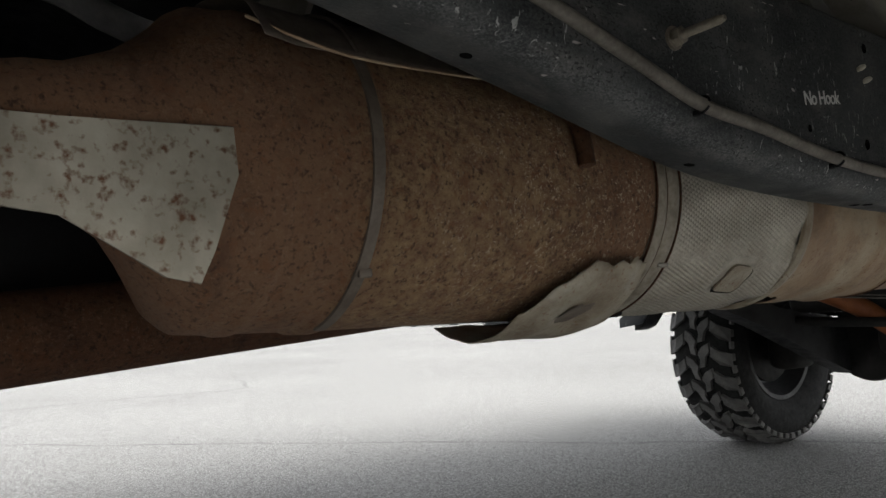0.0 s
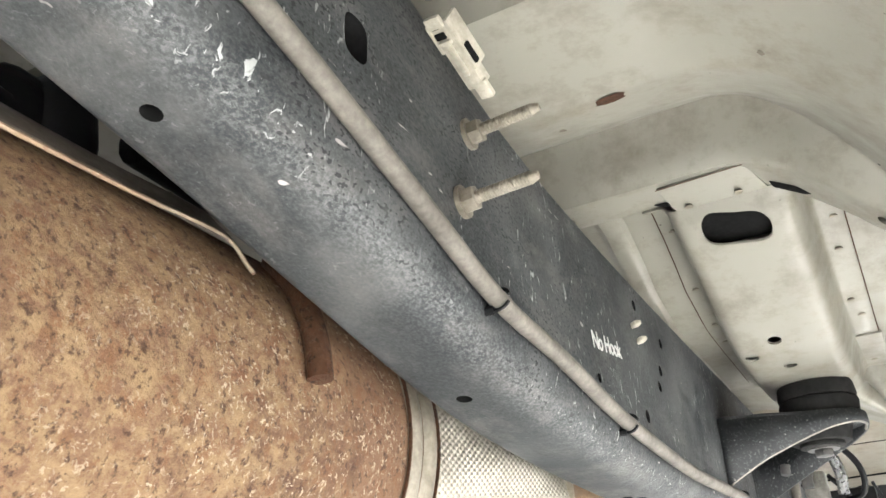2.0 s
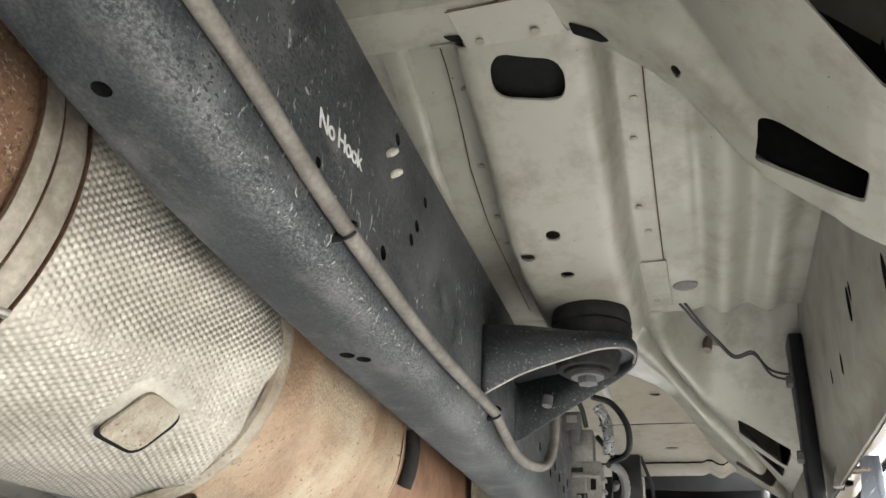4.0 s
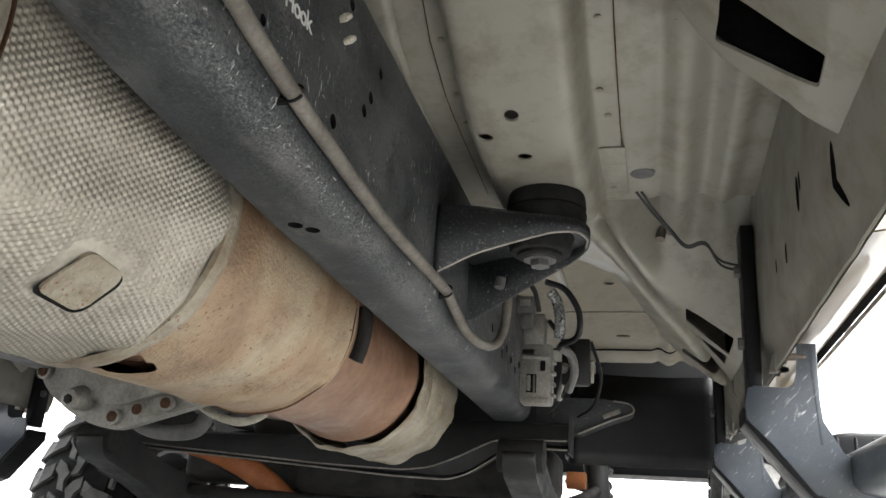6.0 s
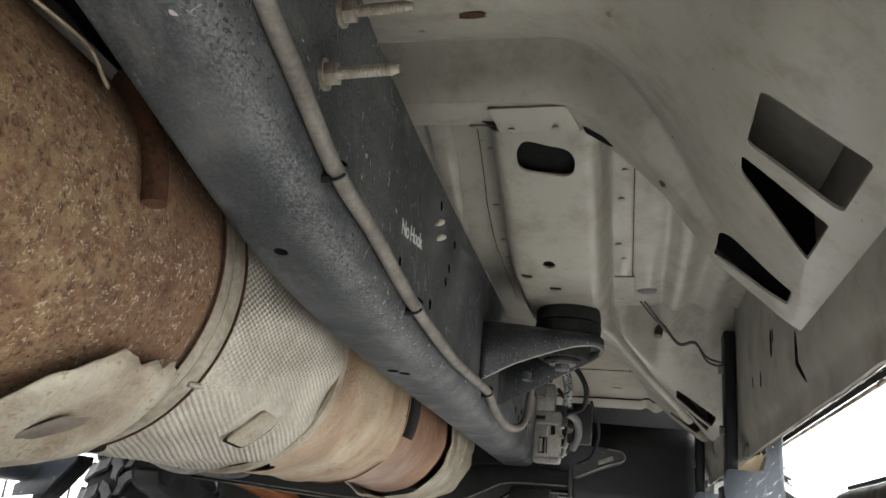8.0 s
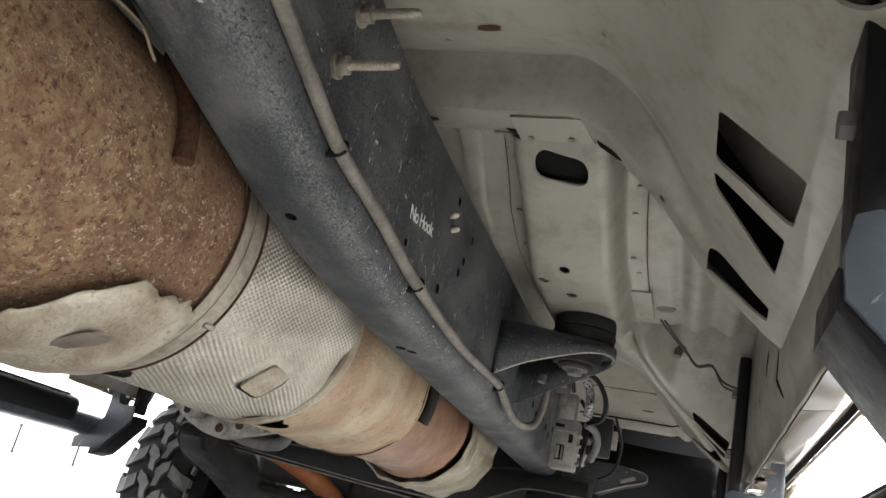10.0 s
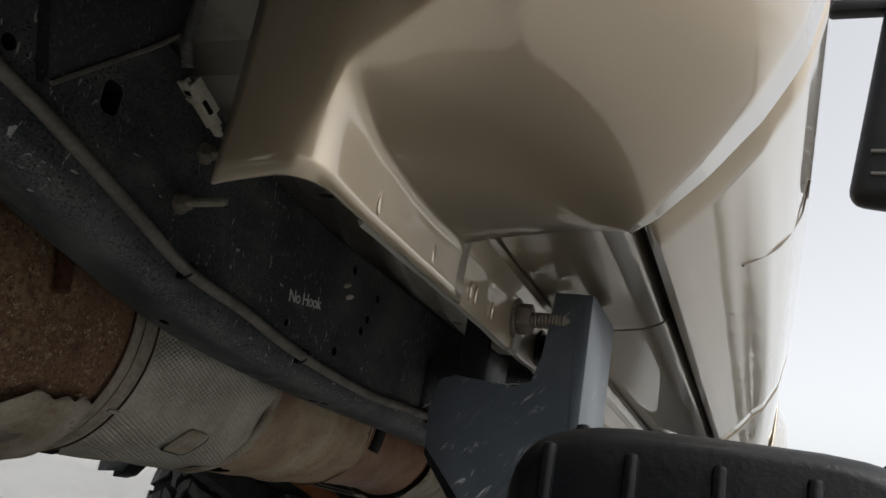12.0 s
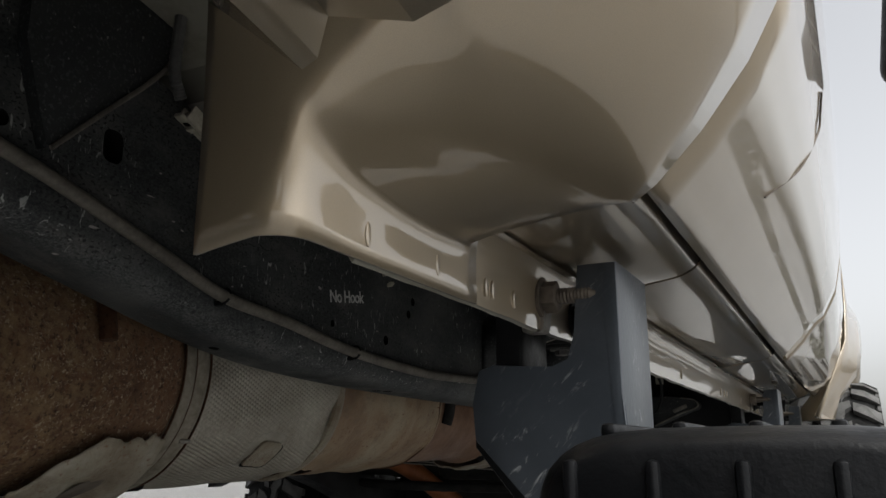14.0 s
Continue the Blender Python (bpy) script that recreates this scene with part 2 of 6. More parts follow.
def scratched_black():
    m, nt, b = material("satin_black_steel", 0.34)
    c = ramp(nt, noise_out(nt, 14, 4), [(0.3, (0.034, 0.041, 0.050)), (0.7, (0.052, 0.061, 0.072))])

    def streaks(scale, squash, lo, hi):
        tc = nt.nodes.new("ShaderNodeTexCoord")
        mp = nt.nodes.new("ShaderNodeMapping")
        mp.vector_type = "TEXTURE"
        mp.inputs["Rotation"].default_value = (0, radians(-50), 0)
        mp.inputs["Scale"].default_value = (1 / squash, 1, 1)
        n = nt.nodes.new("ShaderNodeTexNoise")
        n.inputs["Scale"].default_value, n.inputs["Detail"].default_value, n.inputs["Roughness"].default_value = scale, 6, 0.72
        n.inputs["Distortion"].default_value = 0.5
        nt.links.new(tc.outputs["Object"], mp.inputs[0])
        nt.links.new(mp.outputs[0], n.inputs["Vector"])
        return ramp(nt, n.outputs["Fac"], [(lo, (0, 0, 0)), (hi, (1, 1, 1))])

    where = ramp(nt, noise_out(nt, 16, 3, 0.6), [(0.42, (0, 0, 0)), (0.58, (1, 1, 1))])
    c = mixed(nt, mixed(nt, 1.0, streaks(190, 0.22, 0.585, 0.68), where, "MULTIPLY"), c, (0.34, 0.35, 0.35))
    c = mixed(nt, mixed(nt, 0.5, (0, 0, 0), streaks(70, 0.25, 0.60, 0.72)), c, (0.13, 0.135, 0.14))
    nt.links.new(c, b.inputs["Base Color"])
    bump(nt, b, noise_out(nt, 220, 3), 0.25, 0.001)
    return m


CHASSIS = frame_paint()
RUST = rust("rusted_steel", (0.090, 0.044, 0.027), (0.165, 0.091, 0.054), (0.290, 0.200, 0.108), 0.9, 8, (0.165, 0.074, 0.034), (-0.80, -0.20))
RUST_DARK = rust("dark_rust", (0.030, 0.013, 0.008), (0.062, 0.028, 0.014), (0.10, 0.048, 0.024), 0.1, 8, (0.075, 0.026, 0.010))
ALU_SHIELD = simple("aluminised_shield", (0.24, 0.220, 0.182), (0.37, 0.347, 0.297), 9, 0.45, 0.5, 0, 120, 0.2)
TAN_SHIELD = stained_shield()
COPPER_PIPE = simple("heat_tinted_steel", (0.15, 0.075, 0.042), (0.27, 0.165, 0.105), 8, 0.5, 0.35, 0, 80, 0.3)
PALE_SHIELD = stained_shield("chalky_shield", (0.15, 0.11, 0.07), (0.25, 0.22, 0.165), (0.32, 0.295, 0.24), 14)
STEEL = simple("dull_steel", (0.17, 0.155, 0.135), (0.29, 0.275, 0.245), 40, 0.5, 0.6)
GALV = simple("old_zinc", (0.16, 0.14, 0.105), (0.27, 0.245, 0.20), 60, 0.55, 0.4)
SPOTTED = spotted_plate()
PITTED = pitted_black()
CAB_FLOOR = cab_paint("floor_pan_paint", (0.242, 0.232, 0.196), (0.120, 0.098, 0.070), 0.45, 0.2, 0.7)
CAB_FLOOR_TAN = cab_paint("dusty_floor_paint", (0.250, 0.222, 0.170), (0.14, 0.110, 0.075), 0.6, 0.0, 0.7)
DULL = simple("sooty_steel", (0.075, 0.060, 0.047), (0.150, 0.125, 0.100), 18, 0.6, 0.3)
GLOSS = gloss_paint()
LINE = simple("plastic_coated_line", (0.085, 0.077, 0.066), (0.155, 0.142, 0.123), 25, 0.65)
BLACK = simple("black_plastic", (0.0035, 0.0038, 0.0045), (0.0065, 0.007, 0.008), 20, 0.45, 0, 0, 300, 0.3)
BLACK_STEEL = simple("black_painted_steel", (0.008, 0.0085, 0.009), (0.022, 0.0225, 0.023), 12, 0.5)
RUBBER = simple("rubber", (0.009, 0.009, 0.009), (0.02, 0.02, 0.0195), 30, 0.8)
TYRE = simple("dusty_tyre_rubber", (0.07, 0.069, 0.066), (0.145, 0.142, 0.136), 18, 0.8)
SATIN = scratched_black()
DARK = simple("grimy_dark_metal", (0.012, 0.012, 0.012), (0.03, 0.029, 0.027), 15, 0.7)
CAST = simple("cast_aluminium", (0.20, 0.19, 0.17), (0.32, 0.31, 0.285), 20, 0.5, 0.6, 0, 160, 0.4)
WHITE_PLASTIC = simple("yellowed_plastic", (0.32, 0.30, 0.24), (0.46, 0.43, 0.36), 60, 0.5)
WHITE_INK = simple("white_stencil_ink", (0.42, 0.42, 0.41), (0.60, 0.60, 0.58), 220, 0.7)
ORANGE = simple("orange_primer", (0.22, 0.065, 0.018), (0.32, 0.11, 0.035), 20, 0.6)
GREY_HOSE = simple("grey_hose", (0.06, 0.06, 0.06), (0.11, 0.107, 0.103), 30, 0.6)
FOIL = simple("crinkled_foil_sleeve", (0.32, 0.32, 0.32), (0.5, 0.5, 0.5), 60, 0.3, 0.8, 0, 90, 0.6, 0.003)
# near-black that paints the shade into holes, gaps and pockets, and colours seams
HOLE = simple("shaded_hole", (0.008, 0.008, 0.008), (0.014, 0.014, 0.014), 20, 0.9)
ASPHALT = asphalt()
FENCE = simple("weathered_fence_panel", (0.42, 0.40, 0.37), (0.52, 0.50, 0.47), 3, 0.7)
LEAVES = simple("dull_foliage", (0.045, 0.050, 0.028), (0.10, 0.095, 0.060), 0.6, 0.8)
CAR_PAINT = simple("silver_car_paint", (0.42, 0.43, 0.44), (0.5, 0.5, 0.51), 2, 0.3, 0.2, 0.8)


for m_, v_ in ((CHASSIS, 0.3), (RUST, 0.25), (RUST_DARK, 0.2), (BLACK, 0.22), (BLACK_STEEL, 0.35), (RUBBER, 0.2), (DARK, 0.15), (HOLE, 0.0), (LINE, 0.3)):
    m_.node_tree.nodes["Principled BSDF"].inputs["Specular IOR Level"].default_value = v_

# ---- building helpers ----
def part(name, bm, mat, parent=None, label="", smooth=35):
    me = bpy.data.meshes.new(name)
    bmesh.ops.recalc_face_normals(bm, faces=bm.faces)
    bm.to_mesh(me)
    bm.free()
    me.materials.append(mat)
    if smooth:
        for p in me.polygons:
            p.use_smooth = True
        me.set_sharp_from_angle(angle=radians(smooth))
    ob = new(name, me)
    if parent:
        ob.parent = parent
    if label:
        tagged(ob, label)
    return ob


def box(bm, c, s, bevel=0.0, turn=None, seg=2):
    m = Matrix.Translation(c) @ (turn or Matrix()) @ Matrix.Diagonal((*s, 1))
    vs = bmesh.ops.create_cube(bm, size=1, matrix=m)["verts"]
    if bevel:
        es = list({e for v in vs for e in v.link_edges})
        bmesh.ops.bevel(bm, geom=es, offset=bevel, segments=seg, profile=0.5, affect="EDGES")
    return bm


def rod(bm, a, b, r, seg=16, r2=None, bevel=0.0):
    a, b = Vector(a), Vector(b)
    q = (b - a).to_track_quat("Z", "Y").to_matrix().to_4x4()
    m = Matrix.Translation((a + b) / 2) @ q
    vs = bmesh.ops.create_cone(bm, cap_ends=True, segments=seg, radius1=r, radius2=r if r2 is None else r2, depth=(b - a).length, matrix=m)["verts"]
    if bevel:
        es = [e for e in {e for v in vs for e in v.link_edges} if any(len(f.verts) > 4 for f in e.link_faces)]
        bmesh.ops.bevel(bm, geom=es, offset=bevel, segments=2, profile=0.5, affect="EDGES")
    return bm


def curve_points(pts, n=8):
    ps = [Vector(p) for p in pts]
    ps = [2 * ps[0] - ps[1], *ps, 2 * ps[-1] - ps[-2]]
    out = []
    for i in range(1, len(ps) - 2):
        a, b, c, d = ps[i - 1 : i + 3]
        for k in range(n):
            u = k / n
            out.append(0.5 * (2 * b + (c - a) * u + (2 * a - 5 * b + 4 * c - d) * u * u + (3 * b - a - 3 * c + d) * u**3))
    return out + [ps[-2]]


def tube(bm, pts, r, seg=12, n=8, wave=0.0):
    ps = curve_points(pts, n) if n > 1 else [Vector(p) for p in pts]
    rings, up = [], Vector((0.13, 0.21, 0.97))
    for i, p in enumerate(ps):
        t = (ps[min(i + 1, len(ps) - 1)] - ps[max(i - 1, 0)]).normalized()
        side = t.cross(up).normalized()
        up = side.cross(t).normalized()
        rr = r * (1 + (wave if i % 2 else -wave))
        rings.append([bm.verts.new(p + rr * (math.cos(a) * side + math.sin(a) * up)) for a in (2 * math.pi * k / seg for k in range(seg))])
    for a, b in zip(rings, rings[1:]):
        for k in range(seg):
            bm.faces.new((a[k], a[(k + 1) % seg], b[(k + 1) % seg], b[k]))
    bm.faces.new(rings[0][::-1]), bm.faces.new(rings[-1])
    return bm


def lathe_y(bm, cx, cz, prof, seg=72, a0=0.0, a1=360.0, wob=0.0, freq=3, thick=0.0):
    """A skin turned about a line along y; prof: (y, radius) or (y, radius, dx, dz)."""
    whole = a1 - a0 >= 360
    n = seg if whole else seg + 1
    rings = []
    for y, r, *off in prof:
        dx, dz = off if off else (0, 0)
        ring = []
        for k in range(n):
            a = radians(a0 + (a1 - a0) * k / seg)
            rr = r + wob * noise.noise((math.cos(a) * freq, math.sin(a) * freq, y * 9))
            ring.append(bm.verts.new((cx + dx + rr * math.cos(a), y, cz + dz + rr * math.sin(a))))
        rings.append(ring)
    for a, b in zip(rings, rings[1:]):
        for k in range(n if whole else n - 1):
            bm.faces.new((a[k], b[k], b[(k + 1) % n], a[(k + 1) % n]))
    return bm


def prism(bm, pts, axis, lo, hi, bevel=0.0):
    """A flat outline pulled out along an axis; pts are the two other coordinates in xyz order."""
    def at(p, v):
        q = list(p)
        q.insert("xyz".index(axis), v)
        return q
    a = [bm.verts.new(at(p, lo)) for p in pts]
    b = [bm.verts.new(at(p, hi)) for p in pts]
    n = len(pts)
    fs = [bm.faces.new(a), bm.faces.new(b[::-1])]
    for k in range(n):
        bm.faces.new((a[k], b[k], b[(k + 1) % n], a[(k + 1) % n]))
    if bevel:
        es = [e for f in fs for e in f.edges]
        bmesh.ops.bevel(bm, geom=es, offset=bevel, segments=2, profile=0.5, affect="EDGES")
    return bm


def rounded(pts, r, n=5):
    """The outline pts with its corners rounded by r (a number or one for each corner)."""
    out, m = [], len(pts)
    rs = r if isinstance(r, (list, tuple)) else [r] * m
    for i in range(m):
        p, a, b = Vector(pts[i]), Vector(pts[i - 1]), Vector(pts[(i + 1) % m])
        u, v = (a - p).normalized(), (b - p).normalized()
        d = min(rs[i], 0.45 * (a - p).length, 0.45 * (b - p).length)
        for k in range(n + 1):
            t = k / n
            out.append(tuple(p + u * d * (1 - t) ** 2 + v * d * t**2))
    return out


def sheet(bm, fn, us, vs):
    rows = [[bm.verts.new(fn(u, v)) for v in vs] for u in us]
    for a, b in zip(rows, rows[1:]):
        for k in range(len(vs) - 1):
            bm.faces.new((a[k], a[k + 1], b[k + 1], b[k]))
    return bm


def spread(a, b, n):
    return [a + (b - a) * i / n for i in range(n + 1)]


def thicken(ob, t, offset=1.0):
    m = ob.modifiers.new("thickness", "SOLIDIFY")
    m.thickness, m.offset = t, offset
    return ob


def cut(ob, cutter_bm, mat=None, smooth=35):
    """Takes the cutter's shape out of ob; the cut walls take mat."""
    me = bpy.data.meshes.new("cutter")
    bmesh.ops.recalc_face_normals(cutter_bm, faces=cutter_bm.faces)
    cutter_bm.to_mesh(me)
    cutter_bm.free()
    me.materials.append(mat or ob.data.materials[0])
    c = new("cutter", me)
    m = ob.modifiers.new("cut", "BOOLEAN")
    m.operation, m.object, m.solver, m.use_self = "DIFFERENCE", c, "EXACT", True
    m.material_mode = "TRANSFER"
    bpy.context.view_layer.update()
    made = bpy.data.meshes.new_from_object(ob.evaluated_get(bpy.context.evaluated_depsgraph_get()))
    ob.modifiers.clear()
    ob.data = made
    bpy.data.objects.remove(c)
    for p in made.polygons:
        p.use_smooth = True
    made.set_sharp_from_angle(angle=radians(smooth))
    return ob


def lerp(x, xs, ys):
    return float(np.interp(x, xs, ys))


def ease(a, b, x):
    t = min(max((x - a) / (b - a), 0), 1)
    return t * t * (3 - 2 * t)


def hexnut(bm, a, b, r):
    return rod(bm, a, b, r, 6, None, r * 0.12)


def stud(name, base, way, length, r, parent, mat=GALV, label=""):
    """A threaded stud with its nut and washer."""
    base, way = Vector(base), Vector(way).normalized()
    bm = bmesh.new()
    n = int(length / 0.0012)
    ps = [base + way * (length * k / n) for k in range(n + 1)]
    tube(bm, ps, r, 10, 1, 0.05)
    rod(bm, base + way * length, base + way * (length + 0.006), r * 0.95, 10, r * 0.6)
    ob = part("stud", bm, mat, parent, label)
    bm = bmesh.new()
    hexnut(bm, base + way * 0.002, base + way * 0.013, r * 2.0)
    rod(bm, base - way * 0.001, base + way * 0.003, r * 2.6, 18)
    part("nut", bm, mat, ob)
    return ob

# ---- ground ----
def ground():
    bm = bmesh.new()
    rs = [0.0, 2, 5, 10, 25, 60, 150, 400, 1200, 3000]
    n = 48
    rings = [[bm.verts.new((0, 0, 0))]]
    for r in rs[1:]:
        rings.append([bm.verts.new((r * math.cos(2 * math.pi * k / n), r * math.sin(2 * math.pi * k / n), 0)) for k in range(n)])
    for k in range(n):
        bm.faces.new((rings[0][0], rings[1][k], rings[1][(k + 1) % n]))
    for a, b in zip(rings[1:], rings[2:]):
        for k in range(n):
            bm.faces.new((a[k], b[k], b[(k + 1) % n], a[(k + 1) % n]))
    ob = part("ground", bm, ASPHALT)
    return tagged(ob, "pale grey coarse asphalt parking lot with fine cracks", "ground", "", "structure")


ground()

truck = tagged(new("pickup_truck"), "tan four-door pickup truck seen from below, with rusty exhaust", "truck")

# ---- chassis rails ----
RAIL_Y = [-2.6, -1.6, -1.1, -0.9, -0.643, -0.571, -0.4, -0.225, -0.05, 0.19, 1.5]
RAIL_Z = [1.0, 0.98, 0.93, 0.885, 0.832, 0.819, 0.779, 0.738, 0.722, 0.714, 0.70]


def rail_bottom(y):
    # a soft bend instead of corners
    return sum(lerp(y + d, RAIL_Y, RAIL_Z) for d in (-0.08, -0.04, 0, 0.04, 0.08)) / 5


def rail_top(y):
    return rail_bottom(y) + lerp(y, [-0.6, -0.25, 0.0, 1.5], [0.25, 0.24, 0.245, 0.258])


def rail(side):
    bm = bmesh.new()
    ys = spread(-2.6, -1.0, 12)[:-1] + spread(-1.0, 0.4, 56)[:-1] + spread(0.4, 1.49, 20)
    rings = []
    for y in ys:
        b, t = rail_bottom(y), rail_top(y)
        o = rounded([(0.415, b), (0.506, b), (0.506, t), (0.415, t)], [0.012, 0.045, 0.012, 0.012], 6)
        rings.append([bm.verts.new((side * x, y, z)) for x, z in o])
    n = len(rings[0])
    for a, b in zip(rings, rings[1:]):
        for k in range(n):
            bm.faces.new((a[k], a[(k + 1) % n], b[(k + 1) % n], b[k]))
    bm.faces.new(rings[0]), bm.faces.new(rings[-1][::-1])
    return part("frame_rail", bm, CHASSIS, truck, "dark grey painted steel chassis rail with chipped, pitted paint", 30)


right_rail = rail(1)
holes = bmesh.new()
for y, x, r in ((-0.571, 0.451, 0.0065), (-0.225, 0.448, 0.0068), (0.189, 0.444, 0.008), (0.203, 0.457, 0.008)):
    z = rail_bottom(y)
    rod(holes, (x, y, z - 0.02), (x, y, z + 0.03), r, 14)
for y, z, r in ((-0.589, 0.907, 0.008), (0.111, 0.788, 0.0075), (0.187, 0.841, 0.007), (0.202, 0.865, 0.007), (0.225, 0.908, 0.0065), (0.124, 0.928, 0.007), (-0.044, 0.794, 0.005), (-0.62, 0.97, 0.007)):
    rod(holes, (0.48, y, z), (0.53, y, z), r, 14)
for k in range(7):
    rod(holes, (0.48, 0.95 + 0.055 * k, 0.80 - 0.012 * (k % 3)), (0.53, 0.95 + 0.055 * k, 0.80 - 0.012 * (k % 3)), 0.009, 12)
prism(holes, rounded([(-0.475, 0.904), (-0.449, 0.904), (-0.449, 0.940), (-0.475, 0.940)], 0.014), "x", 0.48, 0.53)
# hole walls go near-black: the shade inside is painted on
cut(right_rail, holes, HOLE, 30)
rail(-1)


def stencil():
    cu = bpy.data.curves.new("lettering", "FONT")
    cu.body, cu.size, cu.align_x, cu.align_y = "No Hook", 0.0255, "CENTER", "CENTER"
    cu.extrude, cu.space_character, cu.offset = 0.0002, 0.92, 0.0004
    tmp = new("lettering", cu)
    bpy.context.view_layer.update()
    me = bpy.data.meshes.new_from_object(tmp.evaluated_get(bpy.context.evaluated_depsgraph_get()))
    bpy.data.objects.remove(tmp)
    me.transform(pose(0.5068, -0.008, 0.838, 90, 0, 90) @ Matrix.Rotation(radians(8), 4, "Z"))
    me.materials.clear()
    me.materials.append(WHITE_INK)
    ob = new("lettering", me)
    ob.parent = right_rail
    return tagged(ob, "white stencilled words on the chassis rail")


stencil()

for by, bz in ((-0.304, 0.935), (-0.322, 0.863)):
    stud("stud", (0.506, by, bz), (1, 0.02, 0.06), 0.058, 0.0052, truck, GALV, "zinc-grey threaded stud with a hex nut")

for k, (dy, dz) in enumerate(((0, 0.004), (0.016, -0.011))):
    bm = bmesh.new()
    rod(bm, (0.504, 0.100 + dy, 0.889 + dz), (0.513, 0.098 + dy, 0.891 + dz), 0.0030, 12, 0.0045, 0.0012)
    rod(bm, (0.513, 0.098 + dy, 0.891 + dz), (0.5185, 0.0975 + dy, 0.892 + dz), 0.0044, 12, 0.0022, 0.001)
    part("push_clip", bm, WHITE_PLASTIC, truck, "off-white plastic push clip in the rail")

# brake line along the rail, with its wire clips
LINE_YZ = [(-1.6, 1.0), (-1.2, 0.93), (-0.95, 0.895), (-0.80, 0.866), (-0.74, 0.868), (-0.692, 0.886), (-0.645, 0.886), (-0.54, 0.864), (-0.393, 0.822), (-0.288, 0.792), (-0.165, 0.779), (0.0, 0.757), (0.227, 0.745), (0.40, 0.748), (0.545, 0.752)]
bm = bmesh.new()
tube(bm, [(0.5145, y, z) for y, z in LINE_YZ] + [(0.517, 0.60, 0.738), (0.525, 0.655, 0.718), (0.54, 0.70, 0.711), (0.556, 0.735, 0.722), (0.565, 0.752, 0.76), (0.567, 0.757, 0.82)], 0.0076, 12, 7)
line = part("brake_line", bm, LINE, truck, "grey plastic-coated brake line clipped to the rail")
for cy in (-0.645, -0.288, 0.005, 0.548):
    cz = lerp(cy, [p[0] for p in LINE_YZ], [p[1] for p in LINE_YZ])
    bm = bmesh.new()
    tube(bm, [(0.5145 + 0.0095 * math.cos(a), cy + 0.003 * math.sin(a), cz + 0.0095 * math.sin(a)) for a in (radians(20 + 20 * k) for k in range(17))], 0.0016, 6, 1)
    rod(bm, (0.503, cy - 0.002, cz - 0.008), (0.512, cy - 0.002, cz - 0.008), 0.004, 8)
    part("line_clip", bm, BLACK, line)

# rear bracket on the rail with a light worn lip, and the loom connector by it
bm = bmesh.new()
prism(bm, rounded([(-0.585, 0.985), (-0.561, 0.915), (-0.550, 0.887), (-0.438, 1.0), (-0.408, 1.041), (-0.40, 1.12), (-0.585, 1.12)], 0.004), "x", 0.5065, 0.522, 0.0015)
gusset = part("rail_bracket", bm, PITTED, truck, "dark steel gusset welded to the rail")
bm = bmesh.new()
tube(bm, [(0.5232, -0.548, 0.8885), (0.5235, -0.52, 0.917), (0.5235, -0.48, 0.9575), (0.5235, -0.438, 1.0), (0.5235, -0.408, 1.041), (0.5235, -0.401, 1.10)], 0.0028, 6, 4)
part("worn_lip", bm, LINE, gusset, "worn bare edge of the gusset")
turn_ = Matrix.Translation((0.531, -0.362, 0.971)) @ Euler((radians(-25), radians(12), radians(-10))).to_matrix().to_4x4()


def connector_piece(name, boxes, mat, parent, label=""):
    bm = bmesh.new()
    for c_, s_ in boxes:
        box(bm, c_, s_, 0.0012)
    bmesh.ops.transform(bm, matrix=turn_, verts=bm.verts)
    return part(name, bm, mat, parent, label)


conn = connector_piece("loom_connector", [((0, 0.004, 0), (0.016, 0.058, 0.013)), ((0.009, -0.006, 0.002), (0.004, 0.046, 0.019)), ((-0.009, -0.016, 0.001), (0.003, 0.026, 0.017)), ((0.004, 0.036, -0.004), (0.012, 0.016, 0.006)), ((-0.004, 0.037, 0.005), (0.007, 0.014, 0.005)), ((0.0, -0.030, -0.007), (0.014, 0.010, 0.005))], WHITE_PLASTIC, truck, "yellowed white plastic wiring connector")
connector_piece("latch", [((0.001, 0.002, -0.0085), (0.006, 0.034, 0.003)), ((0.001, -0.013, -0.010), (0.012, 0.004, 0.004))], WHITE_PLASTIC, conn)
# raised near-black boxes paint in the shade of the connector's cavities
connector_piece("cavity_shade", [((-0.002, -0.018, -0.0068), (0.010, 0.006, 0.002)), ((-0.003, -0.026, -0.0066), (0.008, 0.004, 0.0015)), ((0.0115, 0.004, -0.002), (0.001, 0.018, 0.006))], HOLE, conn)
bm = bmesh.new()
tube(bm, [(0.53, -0.397, 0.996), (0.533, -0.412, 1.02), (0.54, -0.418, 1.06), (0.55, -0.42, 1.12), (0.55, -0.40, 1.15)], 0.0068, 10, 14, 0.06)
part("corrugated_sleeve", bm, GREY_HOSE, conn)

# ---- exhaust filter can and pipes ----
CX, CZ = 0.21, 0.73


def on_can(y, deg, r):
    return (CX + r * math.cos(radians(deg)), y, CZ + r * math.sin(radians(deg)))


